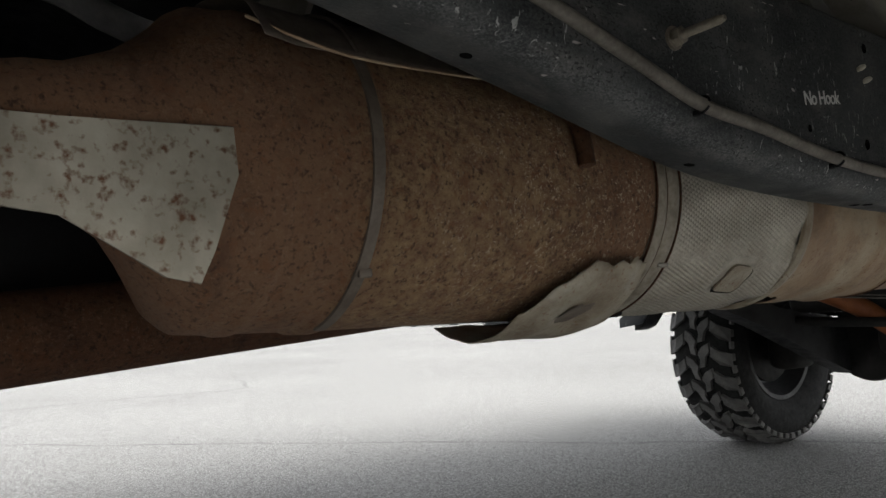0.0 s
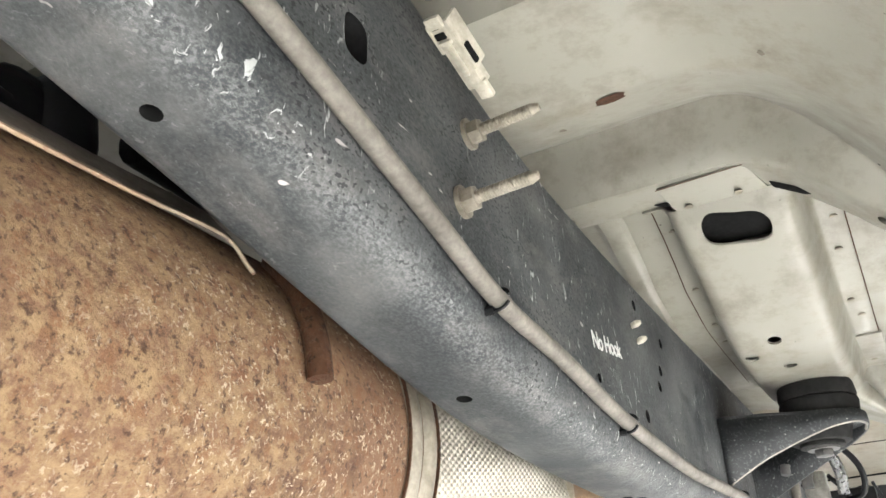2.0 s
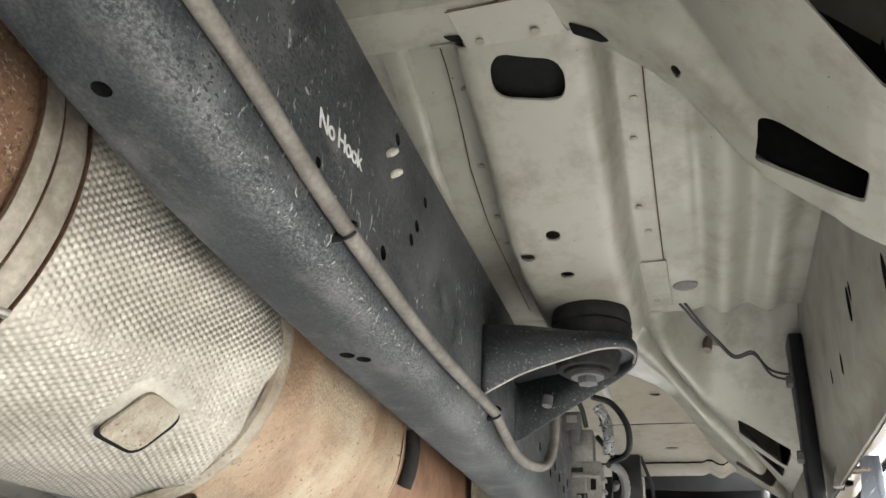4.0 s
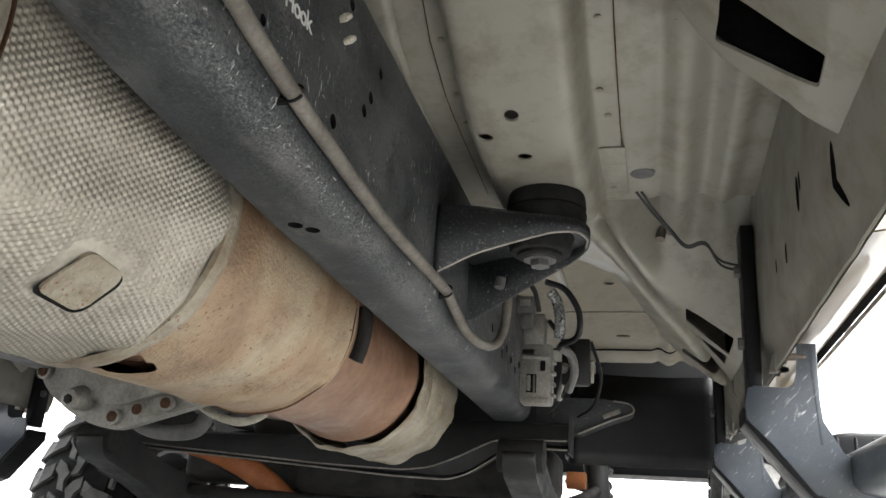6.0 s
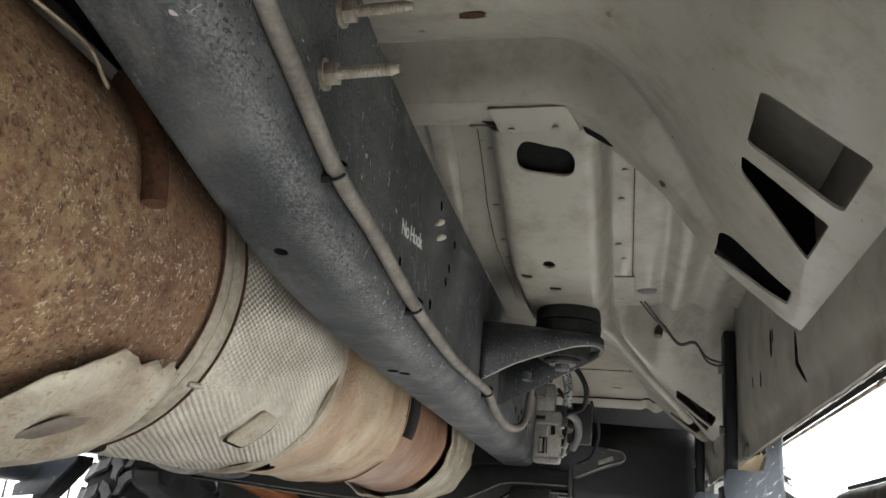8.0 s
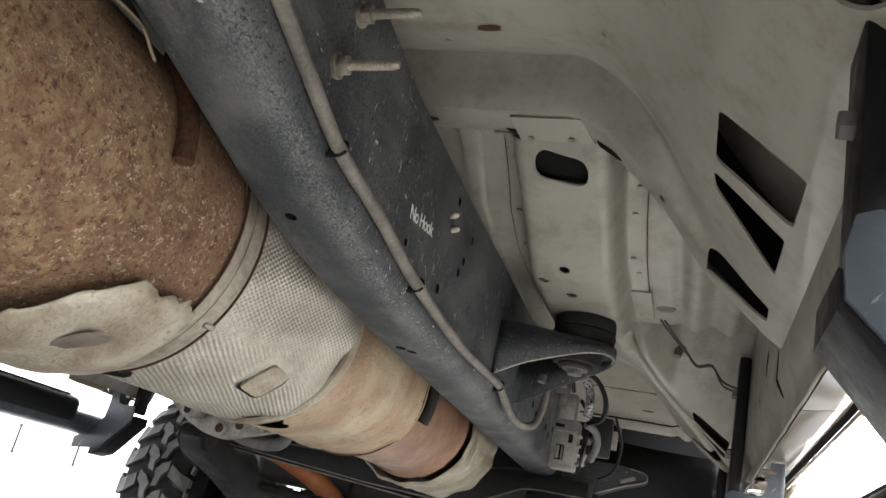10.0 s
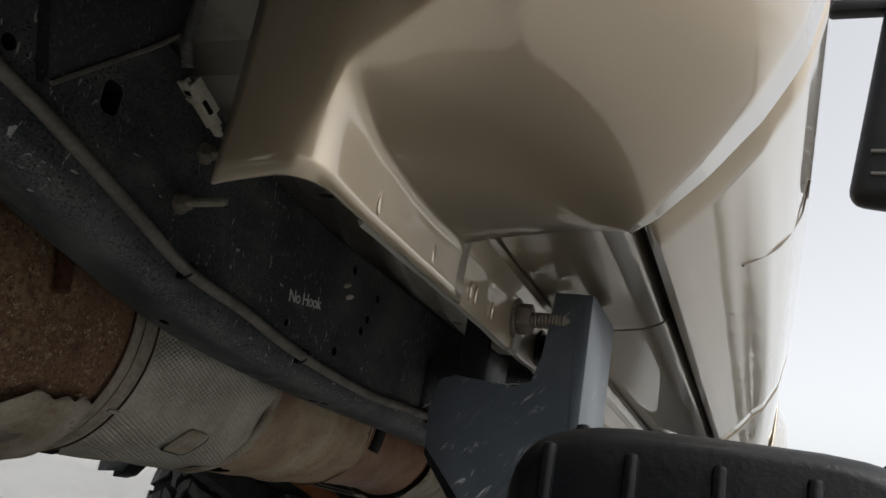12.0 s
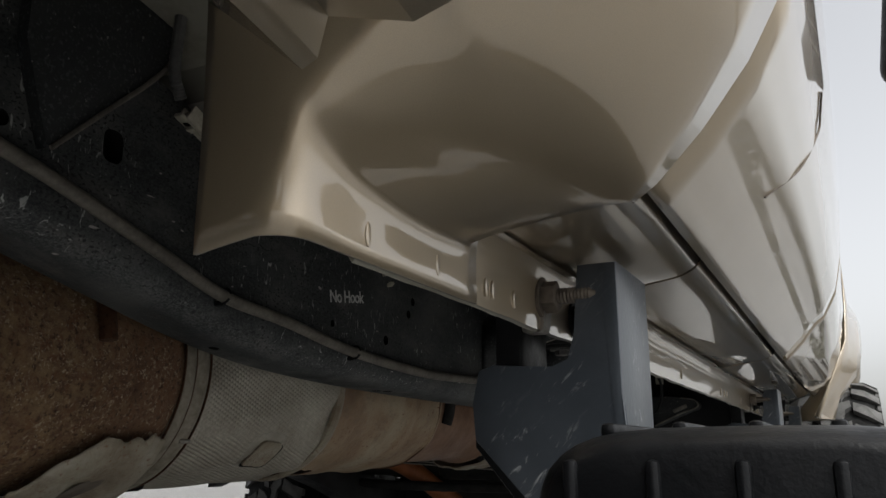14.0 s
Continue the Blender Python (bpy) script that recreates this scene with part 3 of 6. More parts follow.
bm = bmesh.new()
prof = [(-1.02, 0.062, 0.095, -0.015), (-0.93, 0.060, 0.10, 0.005), (-0.90, 0.062, 0.098, 0.005), (-0.855, 0.085, 0.075, 0.004), (-0.825, 0.112, 0.048, 0.002), (-0.80, 0.138, 0.024, 0), (-0.782, 0.158, 0.005, 0), (-0.770, 0.166), (-0.735, 0.168), (-0.728, 0.1705), (-0.718, 0.1705), (-0.712, 0.168)]
prof += [(y, 0.168) for y in spread(-0.70, -0.645, 4)] + [(-0.638, 0.1715), (-0.618, 0.1715), (-0.612, 0.168)]
prof += [(y, 0.168) for y in spread(-0.60, -0.21, 22)] + [(-0.20, 0.167), (-0.195, 0.150), (0.70, 0.130)]
lathe_y(bm, CX, CZ, prof, 96, wob=0.0022, freq=2.2)
can = part("exhaust_filter", bm, RUST, truck, "large rusty brown exhaust filter can with pitted skin", 40)

bm = bmesh.new()
a = [(-0.6345, 0.1715), (-0.634, 0.1742), (-0.6215, 0.1742), (-0.621, 0.1715)]
lathe_y(bm, CX, CZ, a, 60, -75, 37)
lathe_y(bm, CX, CZ, [(y, r + 0.0100) for y, r in a], 50, 36, 150)
part("strap", bm, DULL, can, "thin dull steel strap round the can")
bm = bmesh.new()
box(bm, on_can(-0.624, -40, 0.1745), (0.006, 0.016, 0.010), 0.002)
part("strap_buckle", bm, DULL, can)

# outlet plate with rust spots
bm = bmesh.new()
prism(bm, [(-0.98, 0.735), (-0.915, 0.735), (-0.774, 0.742), (-0.770, 0.70), (-0.792, 0.635), (-0.805, 0.606), (-0.835, 0.612), (-0.915, 0.660), (-0.99, 0.668)], "x", 0.3745, 0.3775, 0.0008)
part("outlet_plate", bm, SPOTTED, can, "pale steel plate freckled with rust spots")
bm = bmesh.new()
tube(bm, [(0.305, -1.0, 0.715), (0.305, -1.10, 0.715), (0.29, -1.35, 0.75), (0.27, -1.8, 0.86)], 0.058, 24, 6)
part("tail_pipe", bm, RUST_DARK, truck, "dark rusty tail pipe")

# upper heat shield with its thin lip
bm = bmesh.new()
lathe_y(bm, CX, CZ, [(-0.735, 0.186), (-0.72, 0.184), (-0.70, 0.180), (-0.64, 0.178), (-0.56, 0.178), (-0.45, 0.179), (-0.415, 0.180), (-0.395, 0.176)], 40, 35, 165, 0.004, 5)
shield = thicken(part("upper_heat_shield", bm, DULL, truck, "thin dusty steel shield over the can"), 0.0015)
bm = bmesh.new()
tube(bm, [on_can(-0.745, 44, 0.184), on_can(-0.70, 37, 0.184), on_can(-0.63, 34, 0.180), on_can(-0.5, 35, 0.180), on_can(-0.42, 36, 0.182), on_can(-0.398, 31, 0.177), on_can(-0.388, 30, 0.174)], 0.0018, 6, 6)
part("rolled_lip", bm, TAN_SHIELD, shield)

# sensor tube on the can, and a second one further on
for y0, lo, hi, rr, r in ((-0.336, 4, 46, 0.172, 0.0105), (0.668, -22, 12, 0.141, 0.013)):
    bm = bmesh.new()
    tube(bm, [on_can(y0, d, rr + 0.004) for d in spread(lo, hi, 5)], r, 12, 4)
    part("sensor_tube", bm, RUST_DARK if y0 < 0 else DARK, truck, "dark stub tube on the exhaust")

# clamp rings at the joint
bm = bmesh.new()
lathe_y(bm, CX, CZ, [(-0.199, 0.160), (-0.197, 0.1705), (-0.188, 0.173), (-0.180, 0.171), (-0.178, 0.166), (-0.174, 0.1665), (-0.171, 0.171), (-0.160, 0.1725), (-0.153, 0.170), (-0.150, 0.160)], 96, wob=0.001)
ring = part("clamp_ring", bm, GALV, truck, "pale clamp ring round the exhaust joint", 50)
for y_, r_ in ((-0.1762, 0.1690), (-0.2005, 0.1725), (-0.1500, 0.1715)):
    bm = bmesh.new()
    lathe_y(bm, CX, CZ, [(y_ - 0.0010, r_ - 0.003), (y_ - 0.0007, r_), (y_ + 0.0007, r_), (y_ + 0.0010, r_ - 0.003)], 72)
    part("ring_groove", bm, RUST_DARK, ring, "dark rusty groove at the clamp ring")
bm = bmesh.new()
box(bm, on_can(-0.160, -36, 0.173), (0.008, 0.016, 0.006), 0.002, Matrix.Rotation(radians(-20), 4, "Z"))
part("clamp_bolt", bm, STEEL, ring)


def dimpled(name, y0, y1, r0, r1, a0, a1, pitch, depth, step, mat, parent, label, emboss=None, wob=0.003):
    """A pressed shield: a grid of small raised dimples as real relief."""
    arc = radians(a1 - a0) * (r0 + r1) / 2
    nu, nv = int(arc / step), int((y1 - y0) / step)
    u = np.linspace(radians(a0), radians(a1), nu)
    v = np.linspace(y0, y1, nv)
    uu, vv = np.meshgrid(u, v, indexing="ij")
    rr = r0 + (r1 - r0) * (vv - y0) / (y1 - y0)
    s = uu * (r0 + r1) / 2
    k = 2 * np.pi / pitch
    edge = np.clip(np.minimum(vv - y0, y1 - vv) / 0.015, 0, 1)
    d1, d2 = k * (0.93 * s + 0.37 * vv), k * (-0.37 * s + 0.93 * vv)
    relief = depth * (np.cos(d1) + np.cos(0.5 * d1 + 0.866 * d2) + np.cos(0.5 * d1 - 0.866 * d2)) / 2.2 * edge
    calm = 1.0
    if emboss:
        q = np.sqrt(((vv - emboss[0]) / emboss[2]) ** 4 + ((s - radians(emboss[1]) * (r0 + r1) / 2) / emboss[3]) ** 4)
        calm = 1 - np.exp(-((q / 2.2) ** 2))
    rr = rr + calm * wob * (np.sin(7 * uu + 9 * vv) + np.sin(13 * uu - 23 * vv + 1) * 0.6)
    if emboss:
        ey, ea, hy, hs = emboss
        q = np.sqrt(((vv - ey) / hy) ** 4 + ((s - radians(ea) * (r0 + r1) / 2) / hs) ** 4)
        inside = 1 / (1 + np.exp(np.clip((q - 1) * 18, -60, 60)))
        rim = np.exp(-(((q - 1.15) / 0.3) ** 2))
        relief = relief * (1 - inside) * (1 - 0.8 * rim)
        rr = rr - 0.0015 * rim
    rr = rr + relief
    co = np.stack([CX + rr * np.cos(uu), vv, CZ + rr * np.sin(uu)], -1).reshape(-1, 3)
    i = np.arange(nu * nv).reshape(nu, nv)
    fs = np.stack([i[:-1, :-1], i[1:, :-1], i[1:, 1:], i[:-1, 1:]], -1).reshape(-1, 4)
    me = bpy.data.meshes.new(name)
    me.from_pydata(co.tolist(), [], fs.tolist())
    me.materials.append(mat)
    me.polygons.foreach_set("use_smooth", [True] * len(me.polygons))
    ob = new(name, me)
    ob.parent = parent
    return tagged(ob, label)


dimpled("dimpled_shield", -0.152, 0.186, 0.164, 0.160, -125, 75, 0.0060, 0.0012, 0.0013, ALU_SHIELD, truck, "silvery dimpled heat shield round the exhaust", (0.046, -46, 0.038, 0.032))
bm = bmesh.new()
quad = rounded([(-0.036, -0.024), (0.030, -0.030), (0.036, 0.024), (-0.024, 0.030)], 0.014, 6)
lo_, hi_ = [], []
for qy, qs in quad:
    d_ = -47 + math.degrees(qs / 0.168)
    lo_.append(bm.verts.new(on_can(0.046 + qy, d_, 0.158)))
    hi_.append(bm.verts.new(on_can(0.046 + qy * 0.93, d_, 0.1655)))
bm.faces.new(hi_)
for k in range(len(quad)):
    bm.faces.new((lo_[k], lo_[(k + 1) % len(quad)], hi_[(k + 1) % len(quad)], hi_[k]))
flap = part("shield_flap", bm, PALE_SHIELD, truck, "smooth oval flap pressed in the dimpled shield")
# larger near-black copy of the flap paints in the shade along its edge
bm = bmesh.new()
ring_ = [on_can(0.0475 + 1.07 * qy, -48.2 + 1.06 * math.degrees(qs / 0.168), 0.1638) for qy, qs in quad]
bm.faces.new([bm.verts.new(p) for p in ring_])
part("flap_gap_shade", bm, HOLE, flap, "near-black sheet painted as the gap's shade at the flap's edge")
bm = bmesh.new()
lathe_y(bm, CX, CZ, [(0.180, 0.158), (0.182, 0.1635), (0.192, 0.1655), (0.204, 0.163), (0.208, 0.156)], 90, wob=0.0015)
part("shield_bead", bm, PALE_SHIELD, truck, "rolled bead where two shields meet", 50)
bm = bmesh.new()
prof = [(y, 0.1585 - 0.011 * (y - 0.2) / 0.4 + (0.0025 if 0.47 < y < 0.50 else 0)) for y in spread(0.204, 0.60, 40)]
lathe_y(bm, CX, CZ, prof + [(0.606, 0.151), (0.615, 0.1505), (0.619, 0.146)], 90, wob=0.006, freq=2.6)
crack = bmesh.new()
lathe_y(crack, CX, CZ, [(0.6035, 0.1500), (0.606, 0.1530), (0.6085, 0.1500)], 60, -140, 30, 0.004, 2.6)
part("shield_crack", crack, RUST_DARK, truck, "dark rusty seam round the exhaust")
hot = thicken(part("heat_stained_shield", bm, TAN_SHIELD, truck, "heat-stained tan shield round the exhaust", 40), 0.0012)
gap = bmesh.new()
for y0, a_ in ((0.225, -78), (0.255, -80)):
    box(gap, on_can(y0, a_, 0.157), (0.055, 0.045, 0.03), 0.010, Matrix.Rotation(radians(25), 4, "Z"))
cut(hot, gap, TAN_SHIELD, 40)
bm = bmesh.new()
lathe_y(bm, CX, CZ, [(0.60, 0.1385), (0.66, 0.1385), (0.72, 0.138), (0.80, 0.1365), (0.90, 0.135), (0.97, 0.135), (0.985, 0.141), (1.0, 0.1435), (1.012, 0.141), (1.02, 0.13), (1.3, 0.12)], 80, wob=0.0015)
part("front_pipe", bm, COPPER_PIPE, truck, "heat-tinted reddish exhaust pipe", 45)
bm = bmesh.new()
lathe_y(bm, CX, CZ, [(1.015, 0.153), (1.03, 0.1575), (1.045, 0.1560), (1.075, 0.1575), (1.082, 0.1515), (1.090, 0.1570), (1.12, 0.1545), (1.15, 0.157), (1.156, 0.1525), (1.164, 0.157), (1.20, 0.1525), (1.235, 0.155), (1.27, 0.151), (1.283, 0.156), (1.29, 0.149)], 80, wob=0.009, freq=4.2)
thicken(part("cuff_shield", bm, PALE_SHIELD, truck, "crumpled pale heat shield cuff at the pipe's bend", 40), 0.0015)
bm = bmesh.new()
tube(bm, [(0.21, 1.26, 0.73), (0.22, 1.38, 0.735), (0.24, 1.52, 0.79), (0.25, 1.66, 0.90), (0.25, 1.72, 1.05)], 0.062, 24, 6)
part("down_pipe", bm, RUST_DARK, truck, "dark down pipe rising to the engine")


# torn remnant of shield under the can, ragged at its upper edge
def torn_tab():
    rnd = random.Random(4)
    bm = bmesh.new()
    ys = spread(-0.385, -0.203, 26)
    rows = []
    for y in ys:
        top = -33 - 3.5 * ease(-0.30, -0.36, y) * 3 + 3.0 * noise.noise((y * 60, 0.3, 0)) - (16 if y < -0.352 else 0) * ease(-0.352, -0.385, y)
        if -0.245 < y < -0.225:
            top += 3
        row = []
        for k in range(15):
            d = top + (-112 - top) * k / 14
            lift = 0.186 + 0.007 * math.sin(math.pi * k / 14) + 0.003 * noise.noise((y * 25, k * 0.4, 2))
            dent = math.exp(-(((y + 0.285) / 0.032) ** 4) - (((d + 60) / 9) ** 4))
            row.append(bm.verts.new(on_can(y, d, lift - 0.010 * dent - 0.008 * ease(-0.25, -0.203, y))))
        rows.append(row)
    for a, b in zip(rows, rows[1:]):
        for k in range(14):
            bm.faces.new((a[k], b[k], b[k + 1], a[k + 1]))
    ob = thicken(part("torn_shield_tab", bm, PALE_SHIELD, truck, "torn pale remnant of heat shield under the can"), 0.0018)
    bm = bmesh.new()
    rim = []
    for k in range(22):
        a = 2 * math.pi * k / 22
        w = 1 + 0.25 * noise.noise((math.cos(a) * 2, math.sin(a) * 2, 0))
        dy, dd = 0.018 * w * math.cos(a), 8.5 * w * math.sin(a)
        rim.append(bm.verts.new(on_can(-0.288 + dy + 0.0016 * dd, -58 + dd, 0.1885)))
    mid_ = bm.verts.new(on_can(-0.288, -58, 0.1868))
    for k in range(22):
        bm.faces.new((rim[k], rim[(k + 1) % 22], mid_))
    part("rusty_dent", bm, DULL, ob, "rusty dent in the torn shield")
    return ob


torn_tab()
# near-black block takes the place of shade in an open seam
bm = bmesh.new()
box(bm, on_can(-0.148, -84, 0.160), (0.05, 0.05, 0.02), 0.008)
part("shield_gap_shade", bm, HOLE, truck, "near-black block standing in for the shade of an open seam")

# drive shaft behind the can
bm = bmesh.new()
rod(bm, (-0.03, -2.4, 0.40), (-0.03, -0.889, 0.564), 0.056, 32)
rod(bm, (-0.03, -0.889, 0.564), (-0.03, 0.62, 0.70), 0.056, 32)
part("drive_shaft", bm, RUST_DARK, truck, "rust-brown drive shaft along the middle")

# black tank shield over the exhaust, with its rolled rim
RIM_YZ = [(-1.05, 0.93), (-0.95, 0.95), (-0.86, 0.945), (-0.80, 0.922), (-0.744, 0.909), (-0.697, 0.922), (-0.648, 0.960), (-0.58, 1.06)]
bm = bmesh.new()
tube(bm, [(0.10, y, z) for y, z in RIM_YZ], 0.017, 14, 6)
part("shield_rim", bm, GREY_HOSE, truck, "dark rolled rim of the tank shield")
bm = bmesh.new()
prism(bm, [(-1.5, 0.93)] + RIM_YZ + [(-0.56, 1.16), (-1.5, 1.16)], "x", -0.60, 0.10, 0.004)
part("tank_shield", bm, BLACK, truck, "black shield hanging over the exhaust can")
bm = bmesh.new()
box(bm, (-0.38, -1.42, 0.79), (0.52, 1.60, 0.40), 0.06, None, 4)
part("fuel_tank", bm, BLACK, truck, "black rounded fuel tank behind the can")

# ---- cab floor ----
REAR_X = [0.0, 0.66, 0.70, 0.76, 0.815, 0.845, 0.885, 0.93, 0.945, 0.985]
REAR_Z = [1.035, 1.035, 1.022, 0.985, 0.935, 0.895, 0.860, 0.815, 0.803, 0.775]
LIP_X = [0.0, 0.67, 0.71, 0.76, 0.815, 0.845, 0.885, 0.93, 0.945, 0.985]
LIP_Z = [1.058, 1.052, 1.030, 0.985, 0.932, 0.893, 0.858, 0.815, 0.803, 0.775]
CREASE_X = [0.0, 0.70, 0.74, 0.765, 0.79, 0.815, 0.86, 0.931, 0.985]
CREASE_Y = [-0.160, -0.160, -0.158, -0.150, -0.130, -0.108, -0.084, -0.012, 0.03]
EDGE_X = [0.0, 0.70, 0.76, 0.80, 0.83, 0.86, 0.985]
EDGE_Y = [0.128, 0.128, 0.126, 0.135, 0.160, 0.186, 0.190]


def soft(x, xs, ys, w=0.008):
    return sum(lerp(x + d * w, xs, ys) for d in (-2, -1, 0, 1, 2)) / 5


def beam_z(x, y):
    """The rear bowl, the pressed valley in front of it and the lip of the floor's cross beam."""
    y1, y3 = soft(x, CREASE_X, CREASE_Y), soft(x, EDGE_X, EDGE_Y)
    rear, lip = soft(x, REAR_X, REAR_Z, 0.010), soft(x, LIP_X, LIP_Z, 0.010)
    rear += lerp(y, [-0.80, -0.45, -0.335, -0.318], [0.10, 0.055, 0.034, 0.0]) * ease(0.86, 0.70, x)
    u = (y - y1) / (y3 - y1)
    if u <= 0:
        return rear
    u = min(u, 1.0)
    deep = lerp(x, [0.0, 0.70, 0.76, 0.815, 0.86, 0.94], [0.078, 0.078, 0.066, 0.042, 0.020, 0.0])
    rise = (min(u / 0.67, 1.0) ** 1.15) * ease(0.795, 0.665, u)
    return rear + (lip - rear) * ease(0.3, 0.8, u) + deep * rise


def floor_z(x, y):
    ax = abs(x)
    tunnel = 0.16 * ease(0.40, 0.28, ax)
    front = lerp(y, [0.10, 0.20, 0.26, 0.31, 0.41, 0.5, 0.768, 0.782, 1.10, 1.37, 1.7, 1.95], [1.100, 1.078, 1.048, 1.014, 0.986, 0.982, 0.978, 1.012, 1.03, 1.02, 0.965, 0.935])
    ribs = 0.0
    if ax > 0.79:
        ribs = 0.008 * math.sin((ax - 0.79) / 0.07 * 2 * math.pi) * ease(0.79, 0.82, ax) * ease(0.955, 0.92, ax)
    elif 0.42 < ax < 0.52 and y < 0.76:
        ribs = -0.009 * ease(0.455, 0.462, ax) * ease(0.492, 0.485, ax) * ease(0.14, 0.17, y)
    # pressed seams in the toe board
    if y > 1.15:
        ribs += 0.008 * ease(1.53, 1.545, y) - 0.007 * ease(1.79, 1.80, y)
    edge = soft(ax, EDGE_X, EDGE_Y)
    t = ease(edge, edge + 0.006, y)
    return (beam_z(ax, y) + tunnel) * (1 - t) + (front + tunnel + ribs) * t


def cab_floor():
    ys = spread(-0.78, -0.35, 16)[:-1] + spread(-0.35, -0.18, 16)[:-1] + spread(-0.18, 0.20, 66)[:-1] + spread(0.20, 0.75, 24)[:-1] + spread(0.75, 0.80, 10)[:-1] + spread(0.80, 1.90, 52)
    half = spread(0.40, 0.55, 26)[:-1] + spread(0.55, 0.972, 60)
    xs = [-v for v in reversed(half)] + spread(-0.40, 0.40, 20)[1:-1] + half
    bm = bmesh.new()
    sheet(bm, lambda x, y: (x, y, floor_z(x, y)), xs, ys)
    ob = part("cab_floor", bm, CAB_FLOOR, truck, "beige painted cab floor pan with overspray and dust", 40)
    thicken(ob, 0.003, -1.0)
    c = bmesh.new()

    def slot(quad, r):
        # sloping prism through the panel
        o = rounded(quad, r, 4)
        lo = [c.verts.new((x, y, 0.70)) for x, y in o]
        hi = [c.verts.new((x, y, 1.0)) for x, y in o]
        n = len(o)
        c.faces.new(lo), c.faces.new(hi[::-1])
        for k in range(n):
            c.faces.new((lo[k], hi[k], hi[(k + 1) % n], lo[(k + 1) % n]))

    slot([(0.858, 0.108), (0.935, 0.088), (0.937, 0.137), (0.857, 0.164)], 0.006)
    slot([(0.856, -0.122), (0.931, -0.118), (0.931, -0.018), (0.860, -0.088)], 0.006)
    slot([(0.856, -0.245), (0.934, -0.256), (0.934, -0.155), (0.857, -0.149)], 0.008)
    o = [(0.916 + 0.032 * math.cos(t), -0.520 + 0.042 * math.sin(t)) for t in (2 * math.pi * k / 24 for k in range(24))]
    prism(c, o, "z", 0.74, 0.93)
    for x, y, rx, ry in ((0.786, 0.668, 0.020, 0.011), (0.699, 1.37, 0.012, 0.010), (0.72, 1.70, 0.02, 0.008), (0.435, 0.102, 0.018, 0.008), (0.792, 0.104, 0.0045, 0.009)):
        o = [(x + rx * math.cos(t), y + ry * math.sin(t)) for t in (2 * math.pi * k / 16 for k in range(16))]
        prism(c, o, "z", floor_z(x, y) - 0.02, floor_z(x, y) + 0.03)
    cut(ob, c, CAB_FLOOR, 40)
    bm = bmesh.new()
    sheet(bm, lambda u, v: (0.916 + 0.044 * u * math.cos(v), -0.520 + 0.054 * u * math.sin(v), beam_z(0.916 + 0.044 * u * math.cos(v), -0.520 + 0.054 * u * math.sin(v)) + 0.014), [0.02, 0.5, 1.0], spread(0, 2 * math.pi, 28))
    part("access_cover", bm, CAB_FLOOR, ob, "sunken beige cover in the floor's rear bowl")
    return ob


floor = cab_floor()
floor.data.materials.append(CAB_FLOOR_TAN)
tan_slot = len(floor.data.materials) - 1
for p in floor.data.polygons:
    if p.center.y > 1.16:
        p.material_index = tan_slot


def outrigger(side):
    """A rolled beam that sweeps outwards and forwards from the mount to the sill."""
    def at(x, c_):
        e0 = 0.765 + 0.035 * ease(0.72, 0.86, x)
        e1 = soft(x, [0.45, 0.66, 0.70, 0.743, 0.78, 0.815, 0.86, 0.90, 0.985], [1.03, 1.04, 1.045, 1.075, 1.21, 1.36, 1.46, 1.50, 1.54])
        dip = soft(x, [0.66, 0.70, 0.733, 0.76, 0.807, 0.86, 0.90, 0.964, 0.985], [0.78, 0.80, 0.851, 0.93, 1.06, 1.16, 1.25, 1.42, 1.46])
        low = lerp(x, [0.45, 0.60, 0.66, 0.72, 0.78, 0.86, 0.93, 0.985], [1.0, 0.972, 0.955, 0.930, 0.898, 0.850, 0.805, 0.775])
        y = e0 + (e1 - e0) * c_
        low += 0.050 * math.exp(-(((y - dip) / 0.036) ** 2)) * ease(0.69, 0.73, x)
        low -= 0.012 * max(math.sin(math.pi * min(max((y - e0) / max(dip - e0, 0.02), 0), 1)), 0) * ease(0.72, 0.80, x)
        top = floor_z(x, y) + 0.004
        wall = ease(0, 0.16 + 0.16 * ease(0.74, 0.82, x), c_) * ease(1.0, 0.90, c_)
        return (side * x, y, top + (min(low, top) - top) * wall ** 0.6)

    bm = bmesh.new()
    sheet(bm, at, spread(0.45, 0.985, 84), spread(0, 1, 64))
    ob = part("floor_outrigger", bm, CAB_FLOOR, floor, "beige rolled outrigger with slots, sweeping to the sill", 60)
    thicken(ob, 0.003, 1.0 if side < 0 else -1.0)
    c = bmesh.new()
    for quad in ([(0.856, 0.977), (0.939, 0.999), (0.938, 1.101), (0.859, 1.043)], [(0.879, 1.102), (0.936, 1.121), (0.938, 1.20)], [(0.861, 1.314), (0.942, 1.343), (0.944, 1.397), (0.861, 1.348)]):
        prism(c, rounded([(side * x, y) for x, y in quad], 0.004, 4), "z", 0.70, 0.915)
    cut(ob, c, CAB_FLOOR, 60)


outrigger(1)
outrigger(-1)
# the inner skin above the pan
bm = bmesh.new()
sheet(bm, lambda x, y: (x, y, max(floor_z(x + i * 0.03, y + j * 0.03) for i in (-1, 0, 1) for j in (-1, 0, 1)) + 0.07), spread(-0.95, 0.95, 48), spread(-0.73, 1.85, 64))
part("inner_skin", bm, CAB_FLOOR, truck, "dim beige inner skin above the floor pan")
# near-black sheets added behind the slots paint in the shade of the pockets
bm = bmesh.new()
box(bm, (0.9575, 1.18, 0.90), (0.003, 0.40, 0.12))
part("sill_pocket_shade", bm, HOLE, truck, "near-black sheet standing in for the shade inside the sill pocket")
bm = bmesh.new()
